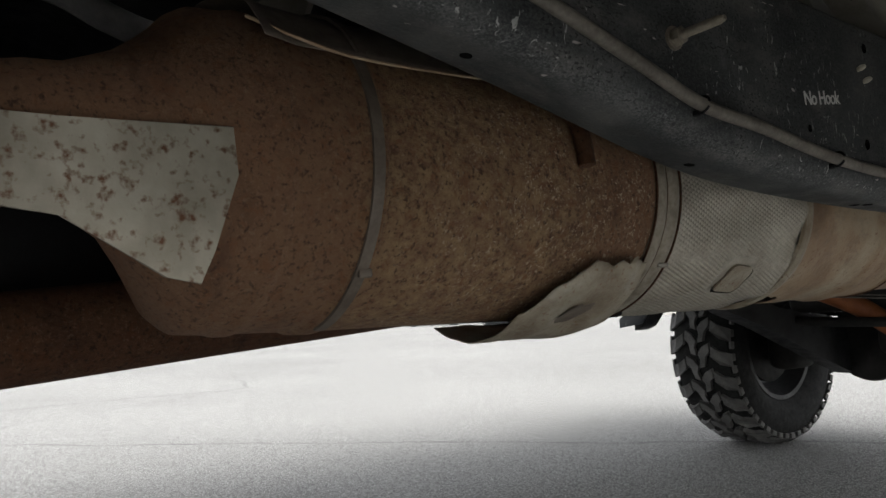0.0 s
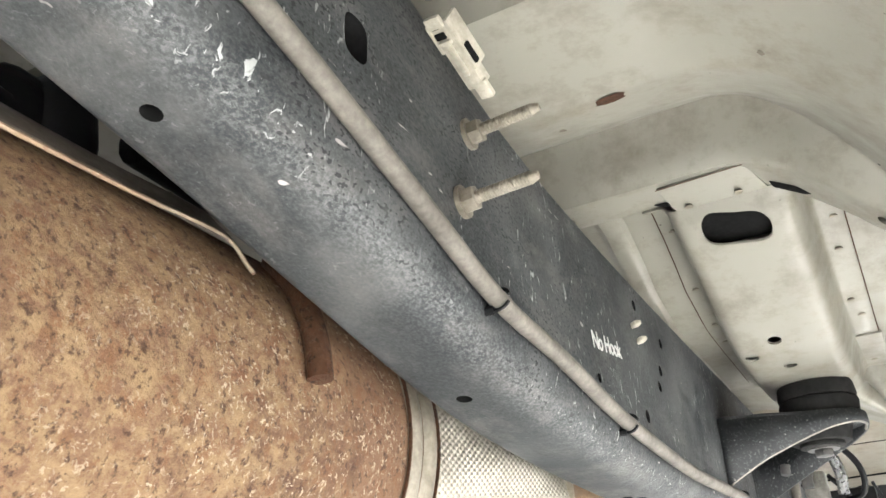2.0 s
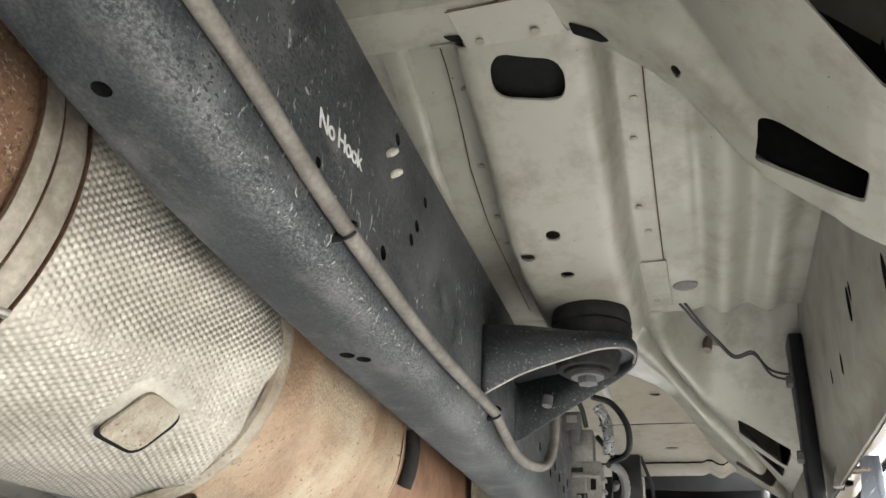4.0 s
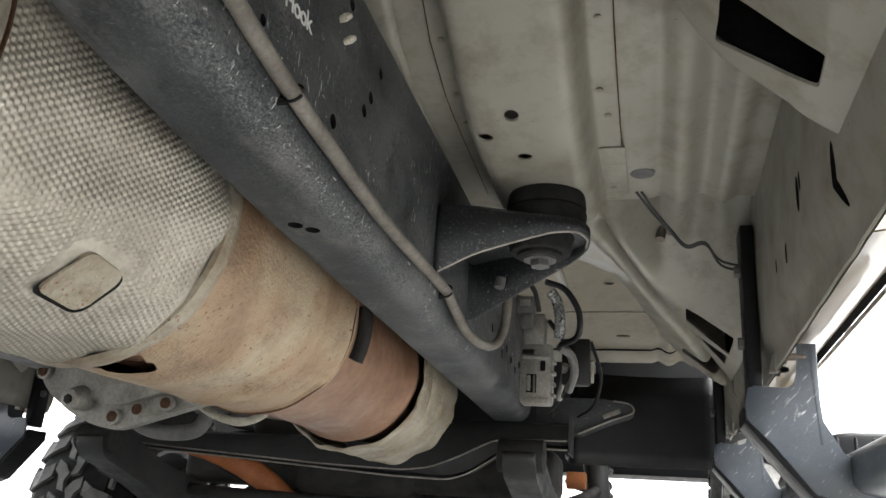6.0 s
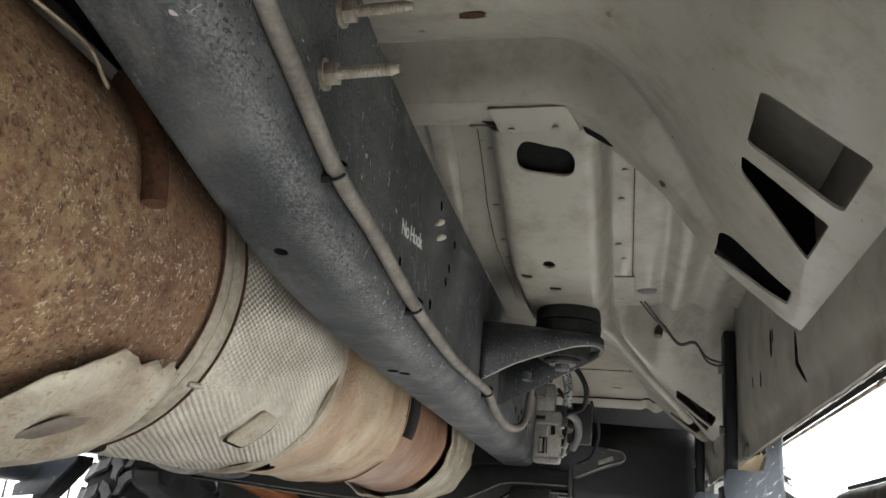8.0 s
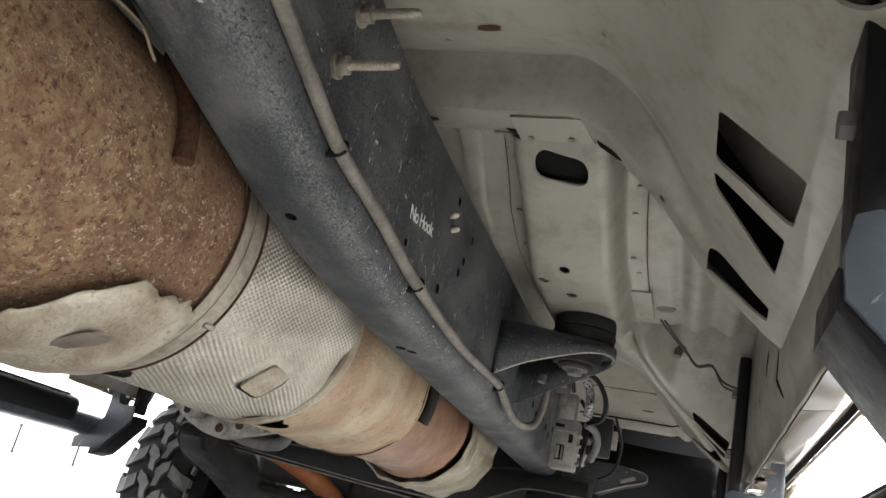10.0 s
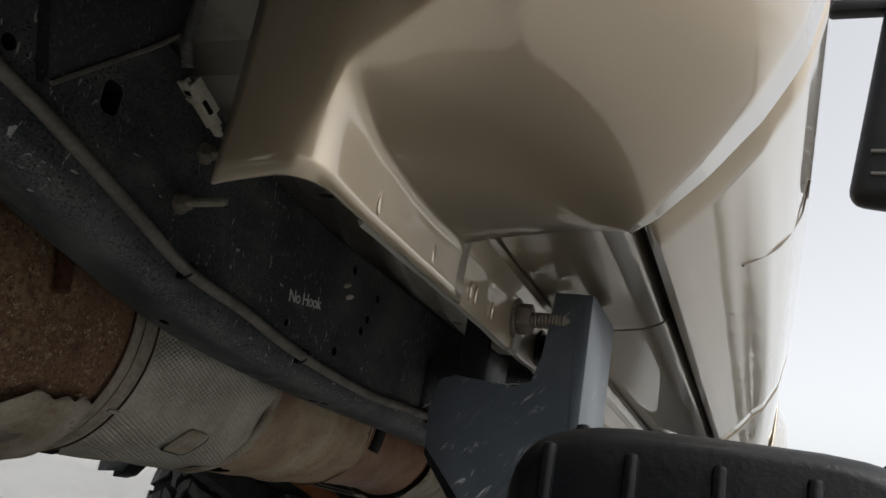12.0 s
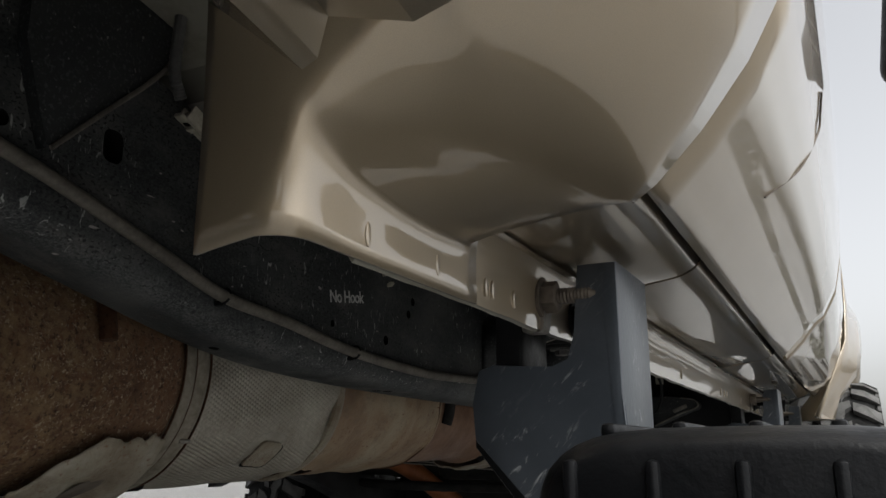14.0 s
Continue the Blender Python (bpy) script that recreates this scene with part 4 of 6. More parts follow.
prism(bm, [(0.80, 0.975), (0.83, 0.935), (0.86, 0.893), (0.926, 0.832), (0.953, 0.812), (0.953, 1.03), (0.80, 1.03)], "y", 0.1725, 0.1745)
part("crossmember_slot_shade", bm, HOLE, truck, "near-black sheet standing in for the shade inside the floor crossmember")
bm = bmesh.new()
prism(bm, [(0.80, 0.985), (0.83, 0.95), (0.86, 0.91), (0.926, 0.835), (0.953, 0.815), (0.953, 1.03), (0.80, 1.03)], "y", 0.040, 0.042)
part("crossmember_slot_shade", bm, HOLE, truck, "near-black sheet standing in for the shade inside the floor crossmember")
# near-black plate added above the channel's slot in place of inner shade
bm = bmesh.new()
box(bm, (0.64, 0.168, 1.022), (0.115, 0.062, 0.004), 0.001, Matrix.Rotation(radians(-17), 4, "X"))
part("channel_slot_shade", bm, HOLE, truck, "near-black plate standing in for the shade inside the channel")
bm = bmesh.new()
box(bm, (0, 0.55, 1.40), (1.92, 2.66, 0.02), 0.004)
part("cabin_floor_skin", bm, DARK, truck, "inner floor skin of the cab")
bm = bmesh.new()
rod(bm, (0.786, 0.668, 0.975), (0.786, 0.668, 0.992), 0.019, 20, 0.019, 0.003)
part("floor_plug", bm, GREY_HOSE, truck, "grey rubber floor plug")


for y0, a_, b_ in ((1.538, 0.55, 0.84), (1.796, 0.50, 0.90)):
    bm = bmesh.new()
    sheet(bm, lambda x, d: (x, y0 + d + 0.004 * noise.noise((x * 30, y0, 0)), floor_z(x, y0 + d) - 0.0035), spread(a_, b_, 30), [-0.0022, 0.0022])
    part("toe_seam", bm, HOLE, floor, "dark sealed seam across the toe board")
bm = bmesh.new()
o = [(0.585, 1.225), (0.60, 1.225), (0.602, 1.46), (0.585, 1.46)]
prism(bm, rounded(o, 0.006), "z", floor_z(0.6, 1.34) - 0.010, floor_z(0.6, 1.34) + 0.01, 0.003)
part("floor_rib", bm, CAB_FLOOR, floor)


for x, y, r_, m_ in ((0.588, -0.150, 0.010, "drain"), (0.519, -0.100, 0.006, ""), (0.513, 0.0, 0.006, ""), (0.657, -0.001, 0.007, ""), (0.508, 0.026, 0.003, ""), (0.73, -0.19, 0.004, ""), (0.80, -0.32, 0.004, "")):
    bm = bmesh.new()
    rim = []
    for k in range(12):
        a = 2 * math.pi * k / 12
        w = r_ * (1 + 0.5 * noise.noise((x * 90 + math.cos(a) * 1.5, y * 90 + math.sin(a) * 1.5, 0)))
        px, py = x + w * math.cos(a) * (1.6 if m_ else 0.7), y + w * math.sin(a)
        rim.append(bm.verts.new((px, py, floor_z(px, py) - 0.0042)))
    bm.faces.new(rim)
    part("rust_mark", bm, RUST_DARK if m_ else DULL, floor, "small rusty mark in the underseal")


# body mount channel along the floor
def channel():
    bm = bmesh.new()
    ky = [0.124, 0.135, 0.15, 0.19, 0.24, 0.30, 0.36, 0.40, 0.46, 0.54, 0.64, 0.72, 0.745]
    kz = [1.042, 1.024, 1.014, 1.0, 0.985, 0.962, 0.940, 0.927, 0.922, 0.920, 0.922, 0.925, 0.935]
    rings = []
    for y in spread(0.124, 0.745, 46):
        z = (lerp(y - 0.006, ky, kz) + lerp(y, ky, kz) + lerp(y + 0.006, ky, kz)) / 3
        t = floor_z(0.63, y) + 0.002 - 0.008
        w = 0.004 * (y > 0.6)
        d = min(0.016, 0.4 * (t - z))
        pts = [(0.535, t), (0.553, t), (0.560, t - 0.3 * d), (0.564, t - d), (0.567, z + 1.1 * d), (0.570, z + 0.5 * d), (0.576, z + 0.14 * d), (0.586, z), (0.610, z), (0.640, z), (0.668, z), (0.688 + w, z), (0.699 + w, z + 0.14 * d), (0.706 + w, z + 0.5 * d), (0.710 + w, z + 1.1 * d), (0.717, t - d), (0.721, t - 0.3 * d), (0.728, t), (0.757, t)]
        rings.append([bm.verts.new((x, y, zz)) for x, zz in pts])
    for a, b in zip(rings, rings[1:]):
        for k in range(len(a) - 1):
            bm.faces.new((a[k], b[k], b[k + 1], a[k + 1]))
    bm.faces.new(rings[-1])
    ob = part("mount_channel", bm, CAB_FLOOR, truck, "beige pressed channel that carries the body mount", 60)
    thicken(ob, 0.003, -1.0)
    c = bmesh.new()
    prism(c, rounded([(0.600, 0.128), (0.680, 0.142), (0.676, 0.190), (0.598, 0.174)], 0.022, 6), "z", 0.93, 1.03)
    for x, y, r in ((0.588, 0.418, 0.0095), (0.628, 0.378, 0.0095), (0.632, 0.472, 0.0095)):
        rod(c, (x, y, 0.88), (x, y, 0.96), r, 16)
    cut(ob, c, CAB_FLOOR, 50)
    bm = bmesh.new()
    prism(bm, [(0.568, 0.076), (0.670, 0.072), (0.690, 0.130), (0.580, 0.130)], "z", 0, 0.003)
    for v in bm.verts:
        v.co.z += floor_z(0.62, v.co.y) - 0.006 if v.co.y < 0.1 else 1.034
    part("tab_plate", bm, CAB_FLOOR, ob, "overlapped tab with spot welds")
    for a_, b_ in (((0.566, 0.0750), (0.672, 0.0710)), ((0.672, 0.0710), (0.687, 0.122))):
        bm = bmesh.new()
        w_ = Vector((b_[1] - a_[1], a_[0] - b_[0])).normalized() * 0.0011
        q_ = [(a_[0] + w_[0], a_[1] + w_[1]), (b_[0] + w_[0], b_[1] + w_[1]), (b_[0] - w_[0], b_[1] - w_[1]), (a_[0] - w_[0], a_[1] - w_[1])]
        bm.faces.new([bm.verts.new((x, y, floor_z(0.62, y) - 0.0066)) for x, y in q_])
        part("seam_gap", bm, RUST_DARK, ob)
    # flat near-black patches paint corner shade; nothing is open here
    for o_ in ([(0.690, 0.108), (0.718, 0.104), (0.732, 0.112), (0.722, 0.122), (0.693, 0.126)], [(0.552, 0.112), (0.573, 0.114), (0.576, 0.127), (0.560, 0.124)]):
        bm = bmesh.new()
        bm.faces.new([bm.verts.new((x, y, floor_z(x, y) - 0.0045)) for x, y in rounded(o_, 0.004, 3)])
        part("corner_gap_shade", bm, HOLE, ob, "near-black patch painted as the shade of an open corner")
    for x, y in ((0.740, 0.19), (0.745, 0.258), (0.740, 0.30), (0.736, 0.408), (0.743, 0.47), (0.742, 0.57), (0.743, 0.66), (0.741, 0.70), (0.549, 0.22), (0.548, 0.31), (0.549, 0.40), (0.548, 0.47), (0.590, 0.088), (0.648, 0.086), (0.595, 0.115), (0.655, 0.112), (0.60, 0.48), (0.67, 0.475)):
        z = 0.9205 if y in (0.48, 0.475) else (floor_z(x, y) - 0.0065 - lerp(y, [0.088, 0.115], [0, 0.012]) if y < 0.13 else floor_z(0.63, y) + 0.002 - 0.0115)
        bm = bmesh.new()
        rod(bm, (x, y, z - 0.0006), (x, y, z + 0.002), 0.0056, 10, 0.0040, 0.0006)
        part("spot_weld", bm, GALV, ob)
    return ob


chan = channel()
for x in (0.7585, 0.5335):
    bm = bmesh.new()
    sheet(bm, lambda d, y: (x + d, y, floor_z(0.63, y) - 0.0075), [-0.0007, 0.0007], spread(0.15, 0.715, 14))
    part("seam_gap", bm, RUST_DARK, chan)
bm = bmesh.new()
prism(bm, [(0.722, 0.56), (0.762, 0.56), (0.764, 0.725), (0.722, 0.725)], "z", floor_z(0.63, 0.66) - 0.0105, floor_z(0.63, 0.66) - 0.0065, 0.0006)
part("lap_plate", bm, CAB_FLOOR, chan, "lapped end plate of the channel flange")

# rubber body mount and its bracket on the rail
bm = bmesh.new()
for z0, z1, ra, rb in ((0.893, 0.922, 0.060, 0.057), (0.862, 0.893, 0.057, 0.061)):
    rod(bm, (0.645, 0.615, z0), (0.645, 0.615, z1), ra, 40, rb, 0.006)
mount = part("body_mount", bm, RUBBER, truck, "black rubber body mount under the floor")
bm = bmesh.new()
o = [(0.507, 0.50), (0.56, 0.515), (0.62, 0.545), (0.665, 0.556), (0.697, 0.575), (0.708, 0.61), (0.700, 0.648), (0.675, 0.672), (0.62, 0.69), (0.507, 0.735)]
prism(bm, rounded(o, 0.012, 4), "z", 0.856, 0.863, 0.001)
# skirt under the plate
lo = rounded(o, 0.012, 4)
rows = []
for x, y in lo:
    f_ = min(max((x - 0.507) / 0.2, 0), 1)
    zl = 0.862 - (0.014 + 0.085 * (1 - f_) ** 1.6 if y < 0.63 else 0.105 - 0.09 * f_)
    rows.append((bm.verts.new((x, y, 0.862)), bm.verts.new((x, y, zl))))
for a, b in zip(rows[1:], rows[2:]):
    bm.faces.new((a[0], b[0], b[1], a[1]))
lip = [(a[1].co.copy()) for a in rows if a[1].co.y < 0.64]
bracket = thicken(part("mount_bracket", bm, PITTED, truck, "black pitted steel bracket that holds the body mount"), 0.004)
bm = bmesh.new()
tube(bm, [p for p in lip], 0.0022, 6, 2)
part("worn_lip", bm, STEEL, bracket, "worn bare edge of the bracket")
bm = bmesh.new()
rod(bm, (0.637, 0.616, 0.828), (0.637, 0.616, 0.858), 0.044, 32, 0.052, 0.003)
rod(bm, (0.637, 0.616, 0.822), (0.637, 0.616, 0.830), 0.034, 28, None, 0.002)
cup = part("mount_cup", bm, RUBBER, truck, "ringed lower cup of the body mount")
bm = bmesh.new()
rod(bm, (0.637, 0.616, 0.818), (0.637, 0.616, 0.823), 0.024, 24)
hexnut(bm, (0.637, 0.616, 0.808), (0.637, 0.616, 0.819), 0.015)
part("mount_bolt", bm, GREY_HOSE, cup)
bm = bmesh.new()
rod(bm, (0.564, 0.6895, 0.800), (0.566, 0.692, 0.816), 0.008, 12)
part("bracket_plug", bm, GREY_HOSE, bracket)

# ---- sill and running-board hardware ----
SIDE_XZ = [(0.980, 0.735), (1.01, 0.737), (1.05, 0.739), (1.074, 0.742), (1.086, 0.750), (1.112, 0.777), (1.138, 0.811), (1.158, 0.848), (1.170, 0.90), (1.178, 1.0), (1.182, 1.15), (1.175, 1.32), (1.155, 1.45)]
Y_END, Y_SEAM, Y_FENDER = -0.80, -0.612, 1.30


def sill():
    bm = bmesh.new()
    pts = [(0.962, 1.03), (0.960, 0.86), (0.961, 0.755), (0.971, 0.733), (0.9752, 0.718), (0.9752, 0.695), (0.977, 0.6925), (0.979, 0.695), (0.979, 0.716), (0.982, 0.737), (0.985, 0.86), (0.985, 1.03)]
    ys = spread(-0.74, 1.62, 150)
    rings = []
    for y in ys:
        w = 0.0012 * noise.noise((y * 14, 0, 0))
        rings.append([bm.verts.new((x + (w if z < 0.72 else 0), y, z + (0.002 * noise.noise((y * 22, 3, 0)) if z < 0.71 else 0))) for x, z in pts])
    n = len(pts)
    for a, b in zip(rings, rings[1:]):
        for k in range(n):
            bm.faces.new((a[k], a[(k + 1) % n], b[(k + 1) % n], b[k]))
    bm.faces.new(rings[0]), bm.faces.new(rings[-1][::-1])
    ob = part("sill", bm, CAB_FLOOR, truck, "beige inner sill with a pinched flange and slots", 30)
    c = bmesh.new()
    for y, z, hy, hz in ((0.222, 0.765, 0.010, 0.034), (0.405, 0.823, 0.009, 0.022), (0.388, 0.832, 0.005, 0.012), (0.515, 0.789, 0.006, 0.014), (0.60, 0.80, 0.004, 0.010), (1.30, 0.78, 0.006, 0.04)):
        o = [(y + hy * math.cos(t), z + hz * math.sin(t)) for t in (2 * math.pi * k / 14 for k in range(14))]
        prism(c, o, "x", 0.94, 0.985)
    # slot walls get the same painted near-black shade
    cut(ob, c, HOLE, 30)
    bm = bmesh.new()
    pts = [(0.9802, 0.0), (0.9806, 0.3), (0.9812, 0.62), (0.9826, 0.84), (0.9875, 0.985), (0.993, 1.0)]

    def crest(y):
        return lerp(y, [-0.63, -0.60, 2.0], [0.7350, 0.7376, 0.7376])

    sheet(bm, lambda p, y: (p[0] + 0.0003 * noise.noise((y * 9, p[1] * 2, 0)), y, 0.6935 + (crest(y) - 0.6935) * p[1] + 0.0012 * noise.noise((y * 22, 3, 0))), pts, spread(-0.619, 1.3, 120))
    part("sill_flange", bm, GLOSS, ob, "tan glossy pinch flange of the sill")
    for y in (-0.735, -0.665, -0.60, -0.59, -0.555, 0.02, 0.36, 0.40, 0.43, 0.62):
        bm = bmesh.new()
        o = [(y + 0.0025 * math.cos(t), 0.706 + 0.006 * math.sin(t)) for t in (2 * math.pi * k / 10 for k in range(10))]
        prism(bm, o, "x", 0.9785, 0.9822, 0.0008)
        part("weld_dent", bm, GLOSS, ob)
    return ob


sill()
# plain left sill
bm = bmesh.new()
prism(bm, [(-0.962, 1.03), (-0.960, 0.735), (-0.970, 0.70), (-0.979, 0.703), (-0.979, 0.728), (-0.985, 0.737), (-0.985, 1.03)], "y", -0.795, 1.62)
part("sill", bm, CAB_FLOOR, truck, "beige sill of the far side")


def step_bar(side):
    """An oval step bar with ribbed pads, hung from the sill by three brackets."""
    bar = tagged(new("step_bar"), "black oval step bar with ribbed pads below the doors")
    bar.parent = truck
    X, Z = 1.135, (0.560 if side > 0 else 0.590)

    def oval(bm, y0, y1, hx, hz, dz=0.0, cap=0.03, n=5, p=0.5):
        secs = [(y0 + cap * (1 - math.cos(math.pi / 2 * k / n)), math.sin(math.pi / 2 * k / n)) for k in range(n + 1)]
        secs += [(y1 - cap * (1 - math.cos(math.pi / 2 * k / n)), math.sin(math.pi / 2 * k / n)) for k in range(n, -1, -1)]
        rings = []
        for y, f_ in secs:
            f_ = 0.82 + 0.18 * f_
            ring = []
            for k in range(36):
                a = 2 * math.pi * k / 36
                cx_, cz_ = abs(math.cos(a)) ** p * math.copysign(1, math.cos(a)), abs(math.sin(a)) ** p * math.copysign(1, math.sin(a))
                ring.append(bm.verts.new((side * (X + hx * f_ * cx_), y, Z + dz + hz * f_ * cz_)))
            rings.append(ring)
        for a, b in zip(rings, rings[1:]):
            for k in range(36):
                bm.faces.new((a[k], a[(k + 1) % 36], b[(k + 1) % 36], b[k]))
        bm.faces.new(rings[0]), bm.faces.new(rings[-1][::-1])

    bm = bmesh.new()
    oval(bm, -0.70, 1.60, 0.066, 0.036, -0.008)
    part("bar", bm, SATIN, bar)
    for y0, y1, dz in ((-0.765, -0.26, 0.014), (0.07, 0.56, 0.024), (0.92, 1.40, 0.022)):
        bm = bmesh.new()
        oval(bm, y0, y1, 0.074, 0.046, dz)
        pad = part("step_pad", bm, BLACK, bar, "ribbed black plastic step pad")
        for k in range(5):
            x = X - 0.055 + 0.0275 * k
            bm = bmesh.new()
            box(bm, (side * x, y0 + 0.004, Z + dz), (0.005, 0.012, 0.070), 0.002)
            box(bm, (side * x, (y0 + y1) / 2, Z + dz + 0.0455), (0.006, y1 - y0 - 0.10, 0.006), 0.002)
            part("rib", bm, BLACK, pad)
    for yb in (-0.50, 0.785, 1.50):
        bm = bmesh.new()
        o = [(0.934, 0.667), (0.945, 0.671), (0.988, 0.667), (1.000, 0.672), (1.005, 0.69), (1.008, 0.736), (1.034, 0.736), (1.034, 0.655), (1.036, 0.62), (1.060, 0.575), (1.13, 0.535), (1.13, 0.50), (1.02, 0.515), (0.967, 0.582), (0.931, 0.62), (0.929, 0.645)]
        o = [(side * x, z) for x, z in o]
        prism(bm, o, "y", yb - 0.004, yb + 0.001, 0.0008)
        br = part("step_bracket", bm, SATIN, bar, "scuffed satin-black steel bracket plate")
        bm = bmesh.new()
        prism(bm, [(side * 1.022, 0.736), (side * 1.035, 0.736), (side * 1.035, 0.585), (side * 1.030, 0.585)], "y", yb - 0.0045, yb + 0.086, 0.002)
        part("upright_flange", bm, SATIN, br)
        bm = bmesh.new()
        prism(bm, [(side * 0.928, 0.640), (side * 0.928, 0.615), (side * 1.02, 0.505), (side * 1.06, 0.49), (side * 1.06, 0.52)], "y", yb + 0.001, yb + 0.085, 0.003)
        part("lower_flange", bm, BLACK, br)
        bm = bmesh.new()
        box(bm, (side * 0.9485, yb + 0.045, 0.795), (0.022, 0.056, 0.29), 0.004)
        bk = part("inner_strut", bm, BLACK, bar, "black steel strut against the inner sill")
        for z in (0.865, 0.745):
            bm = bmesh.new()
            hexnut(bm, (side * 0.9375, yb + 0.04, z), (side * 0.928, yb + 0.04, z), 0.010)
            part("strut_bolt", bm, GREY_HOSE, bk)
        for dy, z, ln in ((0.0, 0.716, 0.062), (0.075, 0.712, 0.045)):
            st = stud("stud", (side * 0.980, yb + dy, z), (side, 0.0, 0.0), ln - 0.025, 0.0056, bar, DULL if dy == 0 else BLACK_STEEL)
        bm = bmesh.new()
        prism(bm, rounded([(side * 0.966, 0.692), (side * 0.982, 0.692), (side * 0.986, 0.724), (side * 0.976, 0.728)], 0.004), "y", yb - 0.003, yb + 0.012)
        part("stud_plate", bm, STEEL, br)
    return bar


step_bar(1)
step_bar(-1)


# ---- outer body ----
def side_x(z, lo=0):
    return lerp(z, [p[1] for p in SIDE_XZ[3:]], [p[0] for p in SIDE_XZ[3:]])


def side_panel(name, y0, y1, label, side=1, top=1.45, sub=None):
    bm = bmesh.new()
    prof = [(1.0775, 0.7525), (1.0800, 0.7475)] + [p for p in SIDE_XZ if p[0] >= 1.08 and p[1] <= top + 0.01]
    fine = []
    for a, b in zip(prof, prof[1:]):
        fine += [tuple(Vector(a).lerp(Vector(b), k / 3)) for k in range(3)]
    fine.append(prof[-1])
    ys = spread(y0, y1, 24)
    sheet(bm, lambda p, y: (side * (p[0] + (0.006 * math.sin((y + 0.6) * 2.2) if p[1] > 0.8 else 0)), y, p[1]), fine, ys)
    ob = part(name, bm, GLOSS, truck, label, 50)
    return thicken(ob, 0.006, 1.0 if side < 0 else -1.0)


def corner_panel(side):
    """The rear corner of the cab: a rounded skin that rolls under to the flange, which curls round into the back wall."""
    bm = bmesh.new()
    ys, tops = Y_SEAM - 0.003, [0.0, 0.012, 0.03, 0.055, 0.09, 0.14, 0.2, 0.28, 0.36, 0.46, 0.56, 0.66]
    N = 22
    cols = []
    for s_ in spread(0, 1, 44):
        roll, dip = 0.034 * (1 - s_) + 0.157 * s_ ** 1.15, 0.013 * (1 - s_) ** 2
        depth = 0.178 * (1 - s_ ** 2.1) ** 0.5
        z0 = 0.727 + 0.0145 * s_ ** 0.8
        col = []
        for k in range(N):
            a = math.pi / 2 * k / (N - 1)
            hem = 0.009 * (1 - s_) ** 0.5 if k == 0 else 0.0
            col.append((ys - depth * math.sin(a), z0 + hem + roll * (1 - math.cos(a)) - dip * math.sin(a)))
        top = col[-1][1]
        for u in tops[1:]:
            col.append((ys - depth - 0.010 * ease(0, 0.2, u), top + (1.45 - top) * u / 0.66))
        cols.append([bm.verts.new((side * (0.983 + (side_x(max(z, 0.742)) - 0.983) * s_), y, z)) for y, z in col])
    for a, b in zip(cols, cols[1:]):
        for k in range(len(a) - 1):
            bm.faces.new((a[k], a[k + 1], b[k + 1], b[k]))

    def lower(v, x, f_):
        # the flange under a point of the fold, its foot pulled in along the curl
        pts = []
        for j in range(6):
            h = j / 5
            xx = x + (abs(v.co.x) - x) * (h ** 4 if f_ == 0 and x > 0.979 else ease(0.1, 1.0, h))
            pts.append(bm.verts.new((side * (xx + 0.0006 * noise.noise((v.co.y * 30, h * 2, 0))), v.co.y, 0.6935 - 0.004 * f_ * (1 - h) + (v.co.z - 0.6935) * h)) if j < 5 else v)
        return pts

    R = 0.016
    hang = []
    for k in range(N):
        v = cols[0][k]
        d = min(max(-(v.co.y + 0.793 - R), 0), R)
        hang.append(lower(v, 0.9805 - (R - math.sqrt(R * R - d * d)), 0))
    back = [cols[0][N - 1 :]]
    for i in range(1, 9):
        f_ = i / 8
        up = []
        for v in cols[0][N - 1 :]:
            x = 0.983 - 0.049 * f_ + 0.008 * ease(0.82, 0.95, v.co.z) * f_
            up.append(bm.verts.new((side * x, v.co.y + 0.002 * f_ * f_, v.co.z)))
        back.append(up)
        hang.append(lower(up[0], 0.9645 - 0.0305 * f_, f_))
    for grid in (hang, back):
        for a, b in zip(grid, grid[1:]):
            for k in range(len(a) - 1):
                bm.faces.new((a[k], b[k], b[k + 1], a[k + 1]))
    edge = {v for e in bm.edges if e.is_boundary for v in e.verts}
    melt = [v for v in bm.verts if v not in edge and abs(v.co.x) < 1.005 and v.co.y < -0.757 and 0.712 < v.co.z < 0.79]
    for _ in range(4):
        bmesh.ops.smooth_vert(bm, verts=melt, factor=0.5, use_axis_x=True, use_axis_y=True, use_axis_z=True)
    # above the flange the corner is one broad round
    melt = [v for v in bm.verts if v not in edge and abs(v.co.x) < 1.04 and v.co.y < -0.74 and v.co.z > 0.748]
    for _ in range(90):
        bmesh.ops.smooth_vert(bm, verts=melt, factor=0.5, use_axis_x=True, use_axis_y=True, use_axis_z=False)
    bmesh.ops.remove_doubles(bm, verts=bm.verts, dist=0.0004)
    bmesh.ops.recalc_face_normals(bm, faces=bm.faces)
    ob = part("cab_corner", bm, GLOSS, truck, "glossy tan rear corner panel of the cab", 62)
    return thicken(ob, 0.002, 0.0)


